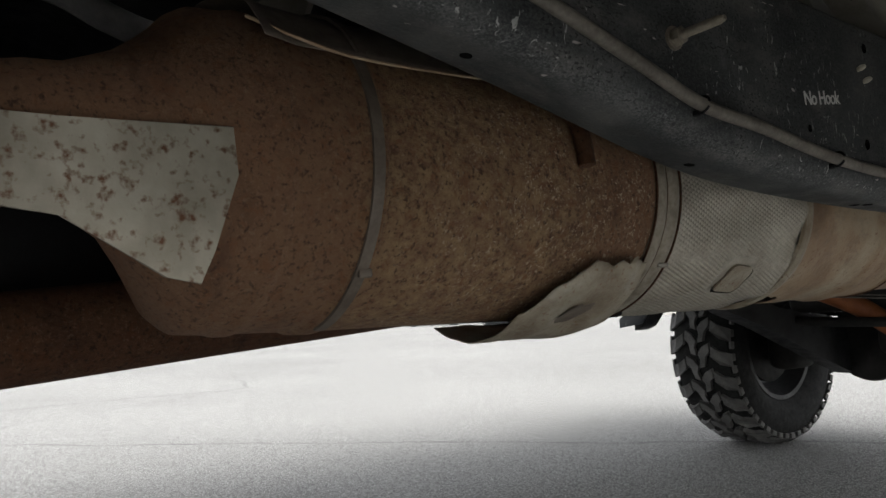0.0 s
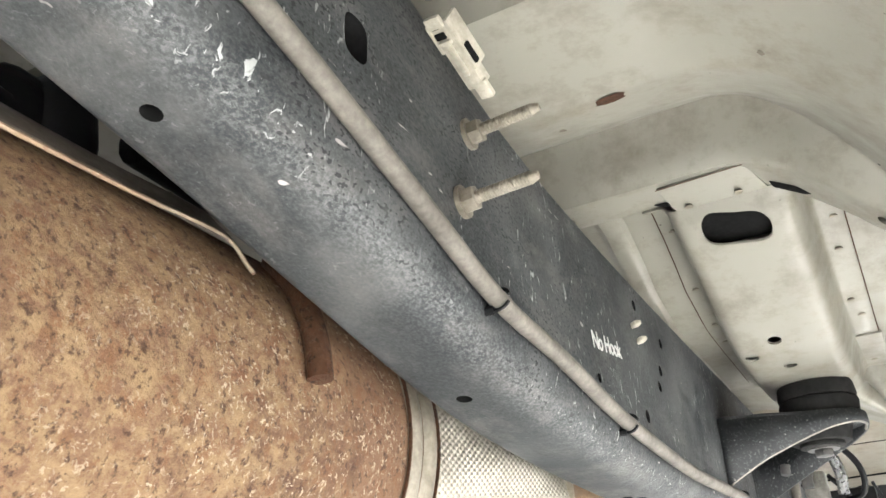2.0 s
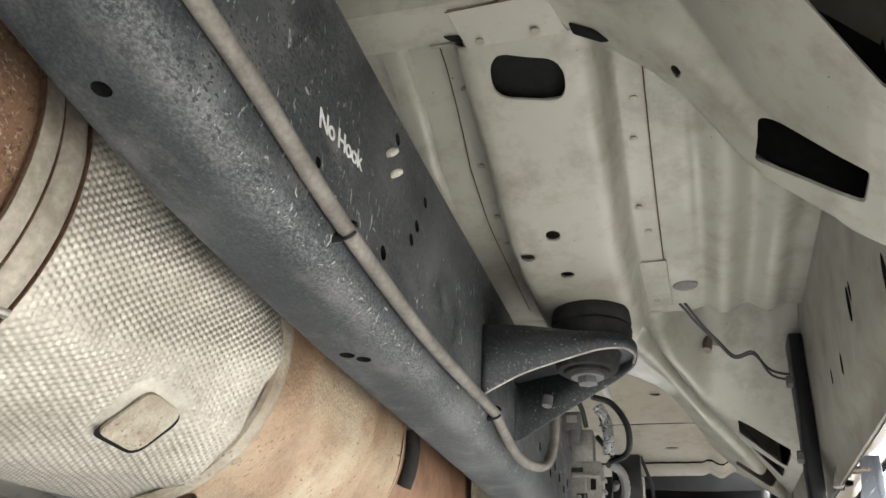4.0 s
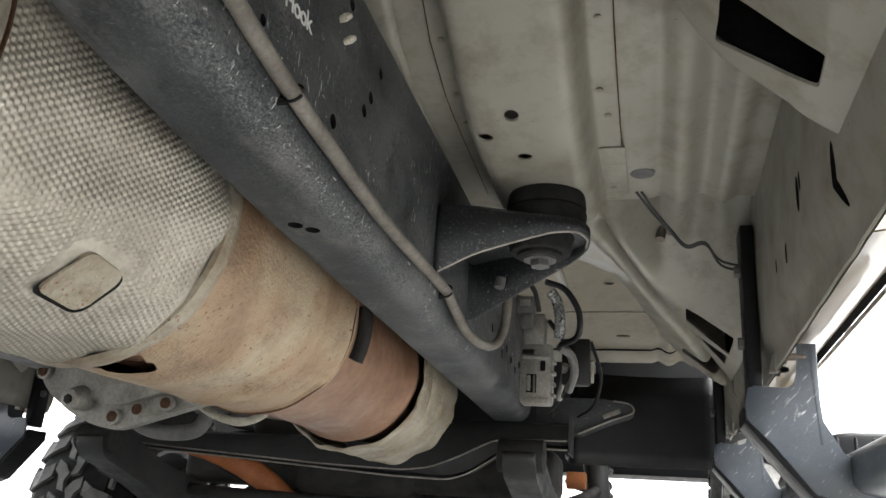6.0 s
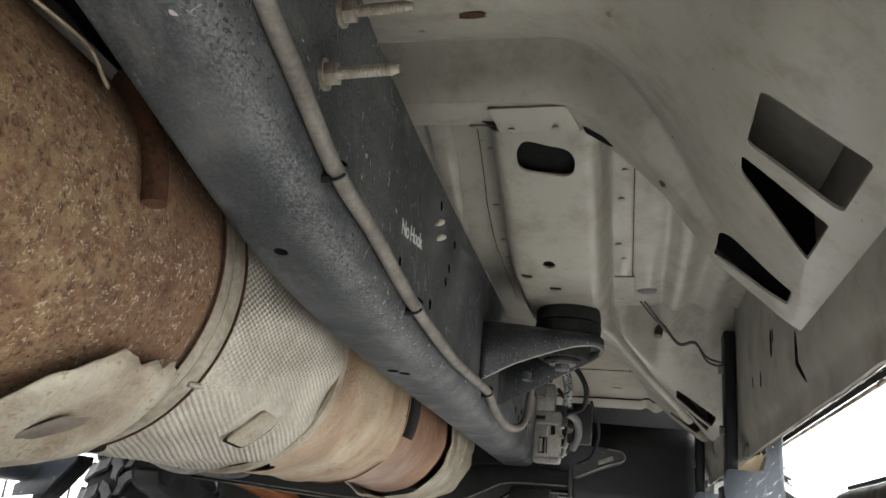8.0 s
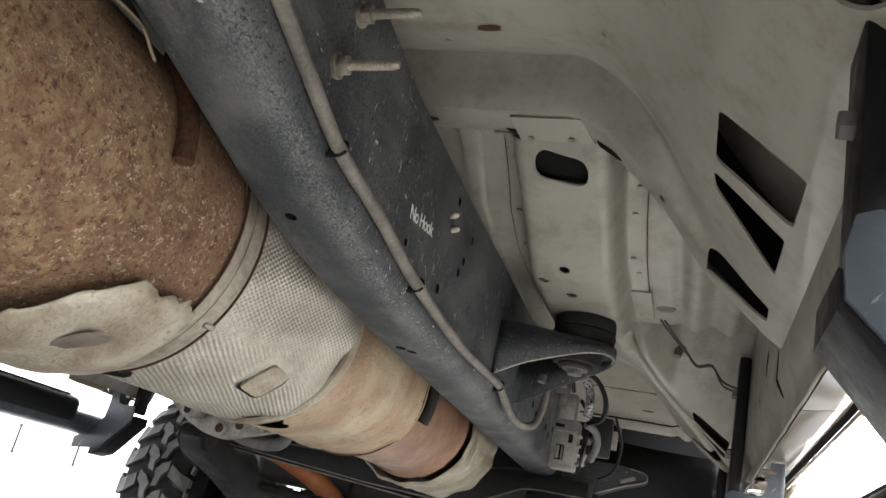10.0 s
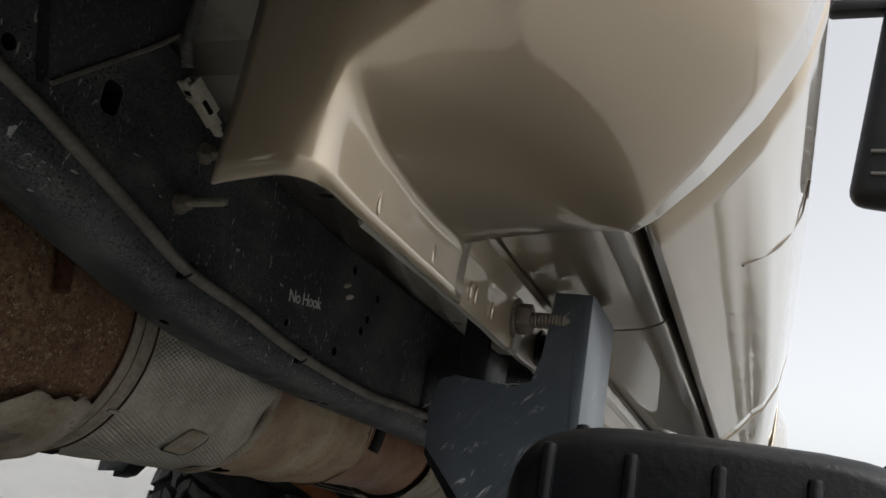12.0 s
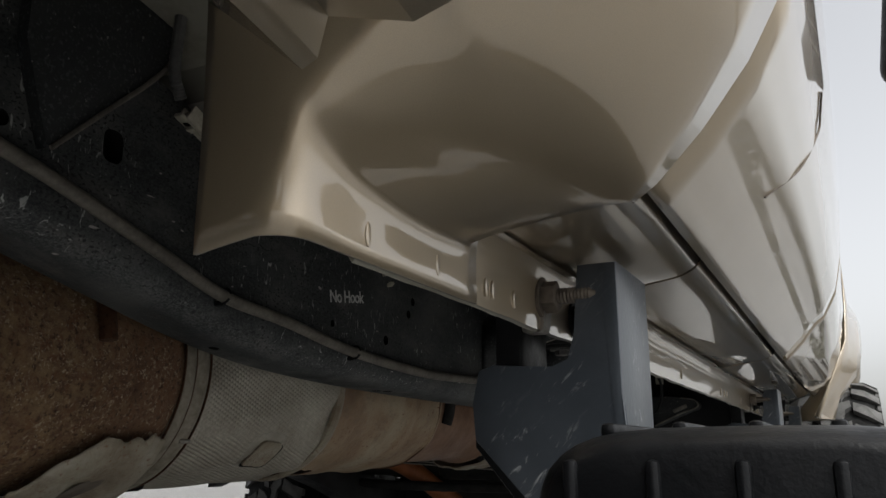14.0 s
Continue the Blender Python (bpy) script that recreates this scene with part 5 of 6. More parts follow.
for side in (1, -1):
    corner_panel(side)
    doors = [side_panel("rear_door", Y_SEAM + 0.003, 0.318, "glossy tan rear door", side)]
    side_panel("front_door", 0.323, Y_FENDER, "glossy tan front door", side)
    if side > 0:
        # dark line laid on the door in place of a mirrored shape
        bm = bmesh.new()
        mark = [(-0.352, 0.893), (-0.338, 0.880), (-0.336, 0.864), (-0.366, 0.826), (-0.411, 0.794)]
        tube(bm, [(side_x(z) + 0.006 * math.sin((y + 0.6) * 2.2) * (z > 0.8) + 0.0010, y, z) for y, z in mark], 0.0009, 6, 8)
        part("door_reflection_line", bm, DULL, doors[0], "dark curved line painted in as a reflection")
    # rocker cover between flange and doors, in lengths
    for y0, y1 in ((-0.617, -0.3730), (-0.3670, 0.316), (0.322, Y_FENDER)):
        bm = bmesh.new()
        pts = rounded([(side * 0.984, 0.7385), (side * 1.055, 0.749), (side * 1.071, 0.758), (side * 1.075, 0.778), (side * 0.99, 0.758)], [0.002, 0.012, 0.012, 0.002, 0.002])
        prism(bm, pts, "y", y0, y1, 0.001)
        part("rocker_cover", bm, GLOSS, truck, "tan rocker cover under the door")
    for y in (-0.370, 0.3195):
        bm = bmesh.new()
        prism(bm, [(side * 0.985, 0.742), (side * 1.055, 0.7525), (side * 1.070, 0.761), (side * 1.072, 0.774), (side * 0.99, 0.758)], "y", y - 0.004, y + 0.004)
        part("rocker_seam", bm, HOLE, truck, "dark seam between two rocker covers")
    bm = bmesh.new()
    prism(bm, [(side * 1.0725, 0.763), (side * 1.0765, 0.754), (side * 1.082, 0.760), (side * 1.076, 0.784)], "y", -0.615, Y_FENDER)
    part("door_seal", bm, RUBBER, truck, "black rubber seal along the door's lower edge")


# front fenders with rolled arches
def fender(side):
    bm = bmesh.new()
    cy, cz, r = 2.14, 0.44, 0.56

    def pt(a, k):
        # k: 0 inner rolled lip .. 1 outer edge towards the door
        y, z = cy + r * math.cos(a), cz + r * math.sin(a)
        return y, z

    rows = []
    for i in range(29):
        a = radians(205 - 230 * i / 28)
        y, z = pt(a, 0)
        row = []
        for dr, dx in ((-0.012, -0.05), (-0.006, -0.012), (0.0, 0.018), (0.012, 0.034), (0.035, 0.040), (0.07, 0.030), (0.11, 0.008), (0.30, 0.0)):
            yy, zz = cy + (r + dr) * math.cos(a), cz + (r + dr) * math.sin(a)
            zz = min(max(zz, 0.70), 1.35)
            yy = max(yy, Y_FENDER + 0.004)
            row.append(bm.verts.new((side * (lerp(max(zz, 0.745), [p[1] for p in SIDE_XZ[3:]], [p[0] for p in SIDE_XZ[3:]]) + dx), yy, zz)))
        rows.append(row)
    for a, b in zip(rows, rows[1:]):
        for k in range(len(a) - 1):
            bm.faces.new((a[k], b[k], b[k + 1], a[k + 1]))
    bmesh.ops.remove_doubles(bm, verts=bm.verts, dist=0.0005)
    return thicken(part("front_fender", bm, GLOSS, truck, "tan front fender with a flared wheel arch", 50), 0.004, 0)


fender(1)
fender(-1)

# cab shell, bed and hood close the truck from above
bm = bmesh.new()
secs = [(-0.80, 0.98, 1.44, 1.75), (-0.78, 1.0, 1.44, 1.83), (-0.6, 1.02, 1.44, 1.88), (0.4, 1.02, 1.44, 1.89), (0.75, 1.0, 1.44, 1.84), (1.35, 0.99, 1.44, 1.47)]
rings = []
for y, hx, z0, z1 in secs:
    rings.append([bm.verts.new(p) for p in ((-1.15, y, z0), (-hx + 0.12 * 0, y, z1 - 0.08), (-hx + 0.12, y, z1), (hx - 0.12, y, z1), (hx, y, z1 - 0.08), (1.15, y, z0))])
for a, b in zip(rings, rings[1:]):
    for k in range(6):
        bm.faces.new((a[k], b[k], b[(k + 1) % 6], a[(k + 1) % 6]))
bm.faces.new(rings[0]), bm.faces.new(rings[-1][::-1])
part("cab_upper", bm, GLOSS, truck, "closed tan upper cab")
bm = bmesh.new()
box(bm, (0, 1.98, 1.38), (2.2, 1.35, 0.12), 0.04)
part("hood", bm, GLOSS, truck, "tan hood")
bm = bmesh.new()
box(bm, (0, 2.66, 1.0), (2.1, 0.10, 0.66), 0.04)
part("grille_panel", bm, BLACK, truck, "plain dark front panel")


def bed():
    ob = tagged(new("cargo_bed"), "tan cargo bed behind the cab")
    ob.parent = truck
    for side in (1, -1):
        bm = bmesh.new()
        pts = [(1.000, 0.760), (1.010, 0.742), (1.040, 0.716), (1.044, 0.718), (1.047, 0.730), (1.056, 0.728), (1.075, 0.722), (1.095, 0.728), (1.12, 0.760), (1.15, 0.82), (1.172, 0.90), (1.18, 1.05), (1.18, 1.35)]
        ys = spread(-0.868, -2.6, 24)
        sheet(bm, lambda p, y: (side * p[0], y, p[1] + 0.012 * ease(-0.88, -0.93, y) * (p[1] < 0.73)), pts, ys)
        thicken(part("bed_side", bm, GLOSS, ob, "tan lower edge of the bed side"), 0.003, 0)
    bm = bmesh.new()
    box(bm, (0, -1.73, 1.02), (2.3, 1.72, 0.03), 0.004)
    for k in range(5):
        box(bm, (0, -1.0 - 0.36 * k, 0.985), (1.9, 0.08, 0.05), 0.008)
    part("bed_floor", bm, CAB_FLOOR, ob)
    bm = bmesh.new()
    box(bm, (0, -0.885, 1.18), (2.3, 0.03, 0.36), 0.006)
    part("bed_front", bm, GLOSS, ob)
    return ob


bed()

# unseen screens ahead of the rear wheels, added to block light from behind
for side in (1, -1):
    bm = bmesh.new()
    prism(bm, rounded([(side * 0.56, 0.46), (side * 1.13, 0.46), (side * 1.15, 0.80), (side * 1.15, 1.0), (side * 0.56, 1.0)], 0.03), "y", -1.452, -1.446)
    part("liner_and_light_screen", bm, BLACK, truck, "unseen black screen added ahead of the rear wheel to block light")
# unseen bar added behind the cab to keep sky light out of the gap
bm = bmesh.new()
box(bm, (0, -0.835, 1.28), (2.1, 0.068, 0.04), 0.006)
part("gap_light_block", bm, RUBBER, truck, "unseen black bar added between cab and bed to block light")

# door mirror
bm = bmesh.new()
box(bm, (1.462, 1.05, 1.76), (0.22, 0.09, 0.64), 0.04, Matrix.Rotation(radians(8), 4, "Y"), 4)
mir = part("door_mirror", bm, BLACK, truck, "black towing door mirror")
bm = bmesh.new()
box(bm, (1.28, 1.06, 2.03), (0.30, 0.05, 0.04), 0.012)
part("mirror_arm", bm, BLACK, mir)
bm = bmesh.new()
for z in (1.52, 1.58):
    box(bm, (1.44, 1.002, z), (0.17, 0.012, 0.008), 0.002)
part("mirror_trim", bm, GREY_HOSE, mir)


# ---- wheels ----
def wheel(x, y, side, name="front_wheel"):
    R, W = 0.42, 0.275
    w = tagged(new(name), "black wheel with a chunky mud-terrain tyre")
    w.parent = truck
    bm = bmesh.new()
    # carcass section: (across, radius)
    sec = [(-0.095, 0.235), (-0.115, 0.25), (-0.134, 0.29), (-0.1375, 0.33), (-0.133, 0.37), (-0.120, 0.395), (-0.10, 0.404), (0.10, 0.404), (0.120, 0.395), (0.133, 0.37), (0.1375, 0.33), (0.134, 0.29), (0.115, 0.25), (0.095, 0.235)]
    n = 72
    rings = [[bm.verts.new((x + s, y + r * math.cos(2 * math.pi * k / n), R + r * math.sin(2 * math.pi * k / n))) for k in range(n)] for s, r in sec]
    for a, b in zip(rings, rings[1:] + rings[:1]):
        for k in range(n):
            bm.faces.new((a[k], b[k], b[(k + 1) % n], a[(k + 1) % n]))
    # darker rubber than the dusty tread: the sidewall's shade is put into its colour
    tyre = part("tyre", bm, RUBBER, w)

    def lug(bm, pts, r0, r1):
        # pts: (across, degrees) outline, laid on the tread
        top, bot = [], []
        for s, d in pts:
            a = radians(d)
            drop = max(abs(s) - 0.105, 0) ** 2 * 22
            top.append(bm.verts.new((x + s, y + (r1 - drop) * math.cos(a), R + (r1 - drop) * math.sin(a))))
            bot.append(bm.verts.new((x + s * 1.01, y + r0 * math.cos(a), R + r0 * math.sin(a))))
        m = len(pts)
        bm.faces.new(top)
        for k in range(m):
            bm.faces.new((top[k], bot[k], bot[(k + 1) % m], top[(k + 1) % m]))

    N = 26
    P = 360 / N
    kinds = []
    for sgn in (1, -1):
        off = 0 if sgn > 0 else P / 2
        for shape in (
            [(0.062, 0.02), (0.095, 0.22), (0.137, 0.34), (0.139, 0.88), (0.100, 0.74), (0.060, 0.44)],
            [(0.002, 0.32), (0.022, 0.06), (0.052, -0.10), (0.055, 0.24), (0.036, 0.42), (0.028, 0.82), (0.004, 0.88), (0.012, 0.56)],
        ):
            bm = bmesh.new()
            pts = [(sgn * s, off + P * t) for s, t in shape]
            lug(bm, pts if sgn > 0 else pts[::-1], 0.398, R)
            bmesh.ops.recalc_face_normals(bm, faces=bm.faces)
            me = bpy.data.meshes.new("tread_block")
            bm.to_mesh(me)
            bm.free()
            me.transform(Matrix.Translation((-x, -y, -R)))
            me.materials.append(TYRE)
            kinds.append(me)
    for me in kinds:
        for k in range(N):
            ob = new("tread_block", me)
            ob.parent = tyre
            ob.matrix_basis = Matrix.Translation((x, y, R)) @ Matrix.Rotation(-radians(P * k), 4, "X")
    # side lugs on the shoulder
    bm = bmesh.new()
    box(bm, (0, 0, 0), (0.012, 0.028, 0.020), 0.002)
    me = bpy.data.meshes.new("shoulder_lug")
    bm.to_mesh(me)
    bm.free()
    me.materials.append(TYRE)
    for k in range(N * 2):
        for sd in (1, -1):
            a = radians(P / 2 * k + (0 if sd > 0 else P / 4))
            ob = new("shoulder_lug", me)
            ob.parent = tyre
            ob.matrix_basis = Matrix.Translation((x + sd * 0.1345, y + 0.385 * math.cos(a), R + 0.385 * math.sin(a))) @ Matrix.Rotation(-(math.pi / 2 - a), 4, "X")
    bm = bmesh.new()
    sec = [(-0.11, 0.242), (-0.108, 0.225), (-0.06, 0.205), (0.06, 0.20), (0.108, 0.225), (0.11, 0.242), (0.095, 0.244), (-0.095, 0.244)]
    n = 56
    rings = [[bm.verts.new((x + s, y + r * math.cos(2 * math.pi * k / n), R + r * math.sin(2 * math.pi * k / n))) for k in range(n)] for s, r in sec]
    for a, b in zip(rings, rings[1:] + rings[:1]):
        for k in range(n):
            bm.faces.new((a[k], b[k], b[(k + 1) % n], a[(k + 1) % n]))
    rim = part("rim", bm, BLACK_STEEL, w)
    for k in range(8):
        bm = bmesh.new()
        a = 2 * math.pi * k / 8
        d = Vector((0, math.cos(a), math.sin(a)))
        c0 = Vector((x + side * 0.06, y, R))
        rod(bm, c0 + d * 0.05, c0 + d * 0.205, 0.030, 6, 0.022)
        part("spoke", bm, BLACK_STEEL, rim)
    bm = bmesh.new()
    rod(bm, (x - side * 0.10, y, R), (x + side * 0.09, y, R), 0.085, 28, 0.07, 0.006)
    rod(bm, (x - side * 0.06, y, R), (x - side * 0.03, y, R), 0.17, 40, None, 0.004)
    part("hub", bm, DARK, w)
    return w


AXLE_Y = 2.14
wheel(-0.94, AXLE_Y, -1)
wheel(1.11, AXLE_Y, 1)
wheel(-0.94, AXLE_Y - 4.05, -1, "rear_wheel")
wheel(0.94, AXLE_Y - 4.05, 1, "rear_wheel")
bm = bmesh.new()
rod(bm, (-0.80, AXLE_Y - 4.05, 0.42), (0.80, AXLE_Y - 4.05, 0.42), 0.055, 24)
rod(bm, (-0.03, AXLE_Y - 4.20, 0.42), (-0.03, AXLE_Y - 3.85, 0.42), 0.17, 28, 0.09, 0.03)
part("rear_axle", bm, DARK, truck, "dark rear axle with its differential")

# ---- front running gear ----
bm = bmesh.new()
rod(bm, (-0.80, AXLE_Y, 0.42), (0.80, AXLE_Y, 0.42), 0.050, 24)
rod(bm, (-0.42, AXLE_Y - 0.12, 0.42), (-0.42, AXLE_Y + 0.14, 0.42), 0.15, 28, 0.11, 0.03)
part("front_axle", bm, DARK, truck, "dark front axle with its differential")
for s in (-1, 1):
    bm = bmesh.new()
    prism(bm, rounded([(1.22, 0.60), (1.30, 0.635), (1.55, 0.56), (1.95, 0.50), (2.30, 0.50), (2.32, 0.32), (2.05, 0.30), (1.80, 0.38), (1.45, 0.50), (1.25, 0.555)], 0.02), "x", s * 0.52 - 0.035, s * 0.52 + 0.035, 0.006)
    arm = part("radius_arm", bm, BLACK_STEEL, truck, "black cast radius arm of the front axle")
    bm = bmesh.new()
    rod(bm, (s * 0.52 - 0.05, 1.27, 0.60), (s * 0.52 + 0.05, 1.27, 0.60), 0.035, 20, None, 0.004)
    part("bushing", bm, RUBBER, arm)
    bm = bmesh.new()
    tube(bm, [(s * 0.60, AXLE_Y + 0.13 * 0, 0.52 + 0.016 * k) for k in range(2)], 0.01, 8, 1)
    pts = [(s * 0.60 + 0.065 * math.cos(t), AXLE_Y + 0.065 * math.sin(t), 0.50 + 0.012 * t) for t in (k * math.pi / 8 for k in range(90))]
    tube(bm, pts, 0.010, 8, 1)
    part("coil_spring", bm, DARK, truck, "dark front coil spring")

# crossmember under the gearbox: a cranked channel with worn lips
XM_TOP = ([-0.62, -0.587, -0.047, 0.20, 0.377, 0.59], [0.72, 0.649, 0.651, 0.675, 0.706, 0.699])
XM_MID = ([-0.62, -0.55, -0.038, 0.20, 0.27, 0.339, 0.421, 0.47, 0.60], [0.66, 0.612, 0.581, 0.574, 0.583, 0.610, 0.652, 0.656, 0.656])
XM_LOW = ([-0.62, -0.55, -0.037, 0.172, 0.314, 0.36, 0.396, 0.456, 0.50, 0.60], [0.65, 0.602, 0.572, 0.559, 0.556, 0.570, 0.592, 0.632, 0.637, 0.636])
bm = bmesh.new()
rings = []
for x in spread(-0.62, 0.60, 90):
    t_, m_, l_ = soft(x, *XM_TOP), soft(x, *XM_MID), soft(x, *XM_LOW)
    o = [(1.545, l_ + 0.01), (1.545, t_ - 0.02), (1.535, t_ - 0.005), (1.52, t_), (1.485, t_), (1.470, t_ - 0.006), (1.462, t_ - 0.022), (1.460, m_ + 0.004), (1.456, m_), (1.462, m_ - 0.004), (1.468, l_ + 0.010), (1.460, l_ + 0.003), (1.462, l_)]
    rings.append([bm.verts.new((x, y, z)) for y, z in o])
for a, b in zip(rings, rings[1:]):
    for k in range(len(a)):
        bm.faces.new((a[k], a[(k + 1) % len(a)], b[(k + 1) % len(a)], b[k]))
bm.faces.new(rings[0]), bm.faces.new(rings[-1][::-1])
xm = part("crossmember", bm, BLACK_STEEL, truck, "black cranked crossmember under the gearbox")
for tab, y_ in ((XM_MID, 1.4555), (XM_LOW, 1.4600)):
    bm = bmesh.new()
    tube(bm, [(x, y_, soft(x, *tab)) for x in spread(-0.60, 0.598, 60)], 0.0022, 6, 1)
    part("worn_lip", bm, STEEL, xm, "worn bare lip of the crossmember")
bm = bmesh.new()
prism(bm, [(1.452, 0.628), (1.55, 0.628), (1.55, 0.712), (1.452, 0.712)], "x", 0.600, 0.606, 0.001)
part("end_plate", bm, BLACK_STEEL, xm)
for k in range(2):
    bm = bmesh.new()
    hexnut(bm, (0.47 + 0.07 * k, 1.50, 0.654), (0.47 + 0.07 * k, 1.50, 0.642), 0.012)
    part("crossmember_bolt", bm, STEEL, xm)


# transfer case with its bolted flange
def transfer_case():
    ob = tagged(new("transfer_case"), "cast aluminium transfer case with a bolted flange")
    ob.parent = truck
    bm = bmesh.new()
    cx, cz = -0.20, 0.82
    prof = [(0.60, 0.07), (0.66, 0.10), (0.80, 0.12), (0.90, 0.135), (0.95, 0.14), (1.08, 0.13), (1.25, 0.12), (1.6, 0.12)]
    rings = []
    for y, r in prof:
        rings.append([bm.verts.new((cx + 1.35 * r * math.cos(a), y, cz + r * math.sin(a))) for a in (2 * math.pi * k / 48 for k in range(48))])
    for a, b in zip(rings, rings[1:]):
        for k in range(48):
            bm.faces.new((a[k], b[k], b[(k + 1) % 48], a[(k + 1) % 48]))
    bm.faces.new(rings[0]), bm.faces.new(rings[-1][::-1])
    part("housing", bm, CAST, ob)
    bm = bmesh.new()
    o = [(-0.505, 0.80), (-0.485, 0.734), (-0.438, 0.662), (-0.365, 0.615), (-0.307, 0.593), (-0.255, 0.586), (-0.19, 0.606), (-0.096, 0.635), (-0.02, 0.66), (0.06, 0.71), (0.10, 0.78), (0.06, 0.90), (-0.20, 1.0), (-0.45, 0.93)]
    prism(bm, rounded(o, 0.03, 5), "y", 0.950, 0.975, 0.003)
    fl = part("flange", bm, CAST, ob)
    # web standing proud behind the rim
    bm = bmesh.new()
    prism(bm, rounded([(cx + (x - cx) * 0.86, cz + (z - cz) * 0.80) for x, z in o], 0.03, 5), "y", 0.930, 0.951, 0.006)
    part("web", bm, CAST, fl)
    for x, z in ((-0.478, 0.78), (-0.446, 0.700), (-0.261, 0.611), (-0.207, 0.627), (-0.145, 0.641), (-0.087, 0.656), (-0.01, 0.685), (-0.48, 0.86), (0.05, 0.86)):
        bm = bmesh.new()
        p = Vector((x, 0.938, z))
        rod(bm, p, p + Vector((0, 0.03, 0)), 0.0165, 14, None, 0.002)
        boss = part("boss", bm, CAST, fl)
        bm = bmesh.new()
        rod(bm, p + Vector((0, -0.003, 0)), p + Vector((0, 0.004, 0)), 0.011, 14)
        part("flange_bolt", bm, RUST_DARK, fl)
    bm = bmesh.new()
    q = Vector((-0.340, 0.90, 0.638))
    rod(bm, q, q + Vector((0.004, 0.045, 0.010)), 0.021, 20, 0.027, 0.003)
    plug = part("drain_plug", bm, CAST, ob)
    bm = bmesh.new()
    rod(bm, q + Vector((-0.001, -0.004, 0)), q + Vector((0, 0.004, 0)), 0.010, 6)
    part("plug_recess", bm, DARK, plug)
    return ob


transfer_case()
bm = bmesh.new()
tube(bm, [(-0.20, 1.08, 0.70), (-0.158, 1.10, 0.660), (-0.11, 1.10, 0.638), (-0.06, 1.10, 0.629), (-0.016, 1.10, 0.643), (0.005, 1.10, 0.665), (0.02, 1.10, 0.70)], 0.009, 10, 6)
box(bm, (-0.065, 1.10, 0.632), (0.05, 0.03, 0.012), 0.003)
part("vent_pipe", bm, WHITE_PLASTIC, truck, "pale bent vent pipe by the gearbox")
bm = bmesh.new()
tube(bm, [(-0.42, 1.2, 0.68), (-0.376, 1.2, 0.633), (-0.315, 1.2, 0.613), (-0.228, 1.2, 0.618), (-0.20, 1.2, 0.651), (-0.19, 1.2, 0.70)], 0.018, 12, 6)
part("hose", bm, GREY_HOSE, truck, "dusty black hose loop by the gearbox")
bm = bmesh.new()
tube(bm, [(-0.50, 1.62, 0.64), (-0.40, 1.66, 0.61), (-0.29, 1.70, 0.555), (-0.21, 1.75, 0.485), (-0.16, 1.85, 0.42)], 0.034, 14, 6)
part("orange_pipe", bm, ORANGE, truck, "orange-brown primed pipe below the crossmember")
# gearbox, engine sump and dark hardware in front
for nm, lab, c_, s_, bv in (
    ("gearbox", "grimy dark gearbox bell", (-0.10, 2.0, 0.86), (0.40, 0.8, 0.44), 0.05),
    ("engine_sump", "grimy dark engine sump", (-0.02, 2.0, 0.60), (0.36, 0.6, 0.16), 0.04),
    ("front_crossmember", "dark front crossmember", (0.0, 1.80, 0.60), (1.10, 0.16, 0.13), 0.03),
    ("steering_beam", "dark steering linkage beam", (0.10, 1.88, 0.48), (0.80, 0.12, 0.20), 0.04),
):
    bm = bmesh.new()
    box(bm, c_, s_, bv, None, 3)
    part(nm, bm, DARK, truck, lab)
for sd in (1, -1):
    bm = bmesh.new()
    rod(bm, (sd * 0.66, 2.02, 0.40), (sd * 0.63, 1.95, 0.66), 0.034, 18, None, 0.004)
    rod(bm, (sd * 0.63, 1.95, 0.66), (sd * 0.61, 1.90, 0.95), 0.022, 14)
    part("shock_absorber", bm, BLACK_STEEL, truck, "black front shock absorber")
    bm = bmesh.new()
    box(bm, (sd * 0.76, 2.10, 0.44), (0.12, 0.20, 0.26), 0.04, None, 3)
    part("steering_knuckle", bm, DARK, truck, "dark steering knuckle by the wheel")
bm = bmesh.new()
tube(bm, [(-0.66, 2.05, 0.60), (-0.55, 1.70, 0.52), (-0.2, 1.66, 0.50), (0.25, 1.66, 0.50), (0.55, 1.70, 0.52), (0.66, 2.05, 0.60)], 0.016, 12, 6)
part("sway_bar", bm, DARK, truck, "dark sway bar across the front")

# splash liner behind the right wheel, second body mount and cables
bm = bmesh.new()
sheet(bm, lambda x, z: (x, 1.66 + 0.03 * math.sin((x - 0.6) * 9) + 0.04 * (0.8 - z), z + 0.02 * (x - 0.6) * (z > 0.7) * -1), spread(0.585, 0.945, 14), [0.625, 0.66, 0.70, 0.75, 0.80, 0.86])
thicken(part("liner_and_light_screen", bm, BLACK, truck, "black plastic splash liner behind the wheel"), 0.004)
bm = bmesh.new()
prism(bm, rounded([(0.507, 0.70), (0.507, 0.780), (0.676, 0.780), (0.738, 0.768), (0.750, 0.754), (0.742, 0.742), (0.690, 0.724), (0.613, 0.690)], [0.002, 0.002, 0.02, 0.012, 0.008, 0.008, 0.02, 0.01]), "y", 1.585, 1.665, 0.003)
mb = part("mount_bracket", bm, PITTED, truck, "black bracket of the forward body mount")
bm = bmesh.new()
tube(bm, [(0.613, 1.583, 0.690), (0.690, 1.583, 0.724), (0.740, 1.583, 0.742), (0.7495, 1.583, 0.754), (0.737, 1.583, 0.768), (0.70, 1.583, 0.774)], 0.0024, 6, 5)
part("worn_lip", bm, STEEL, mb, "worn bare edge of the bracket")
bm = bmesh.new()
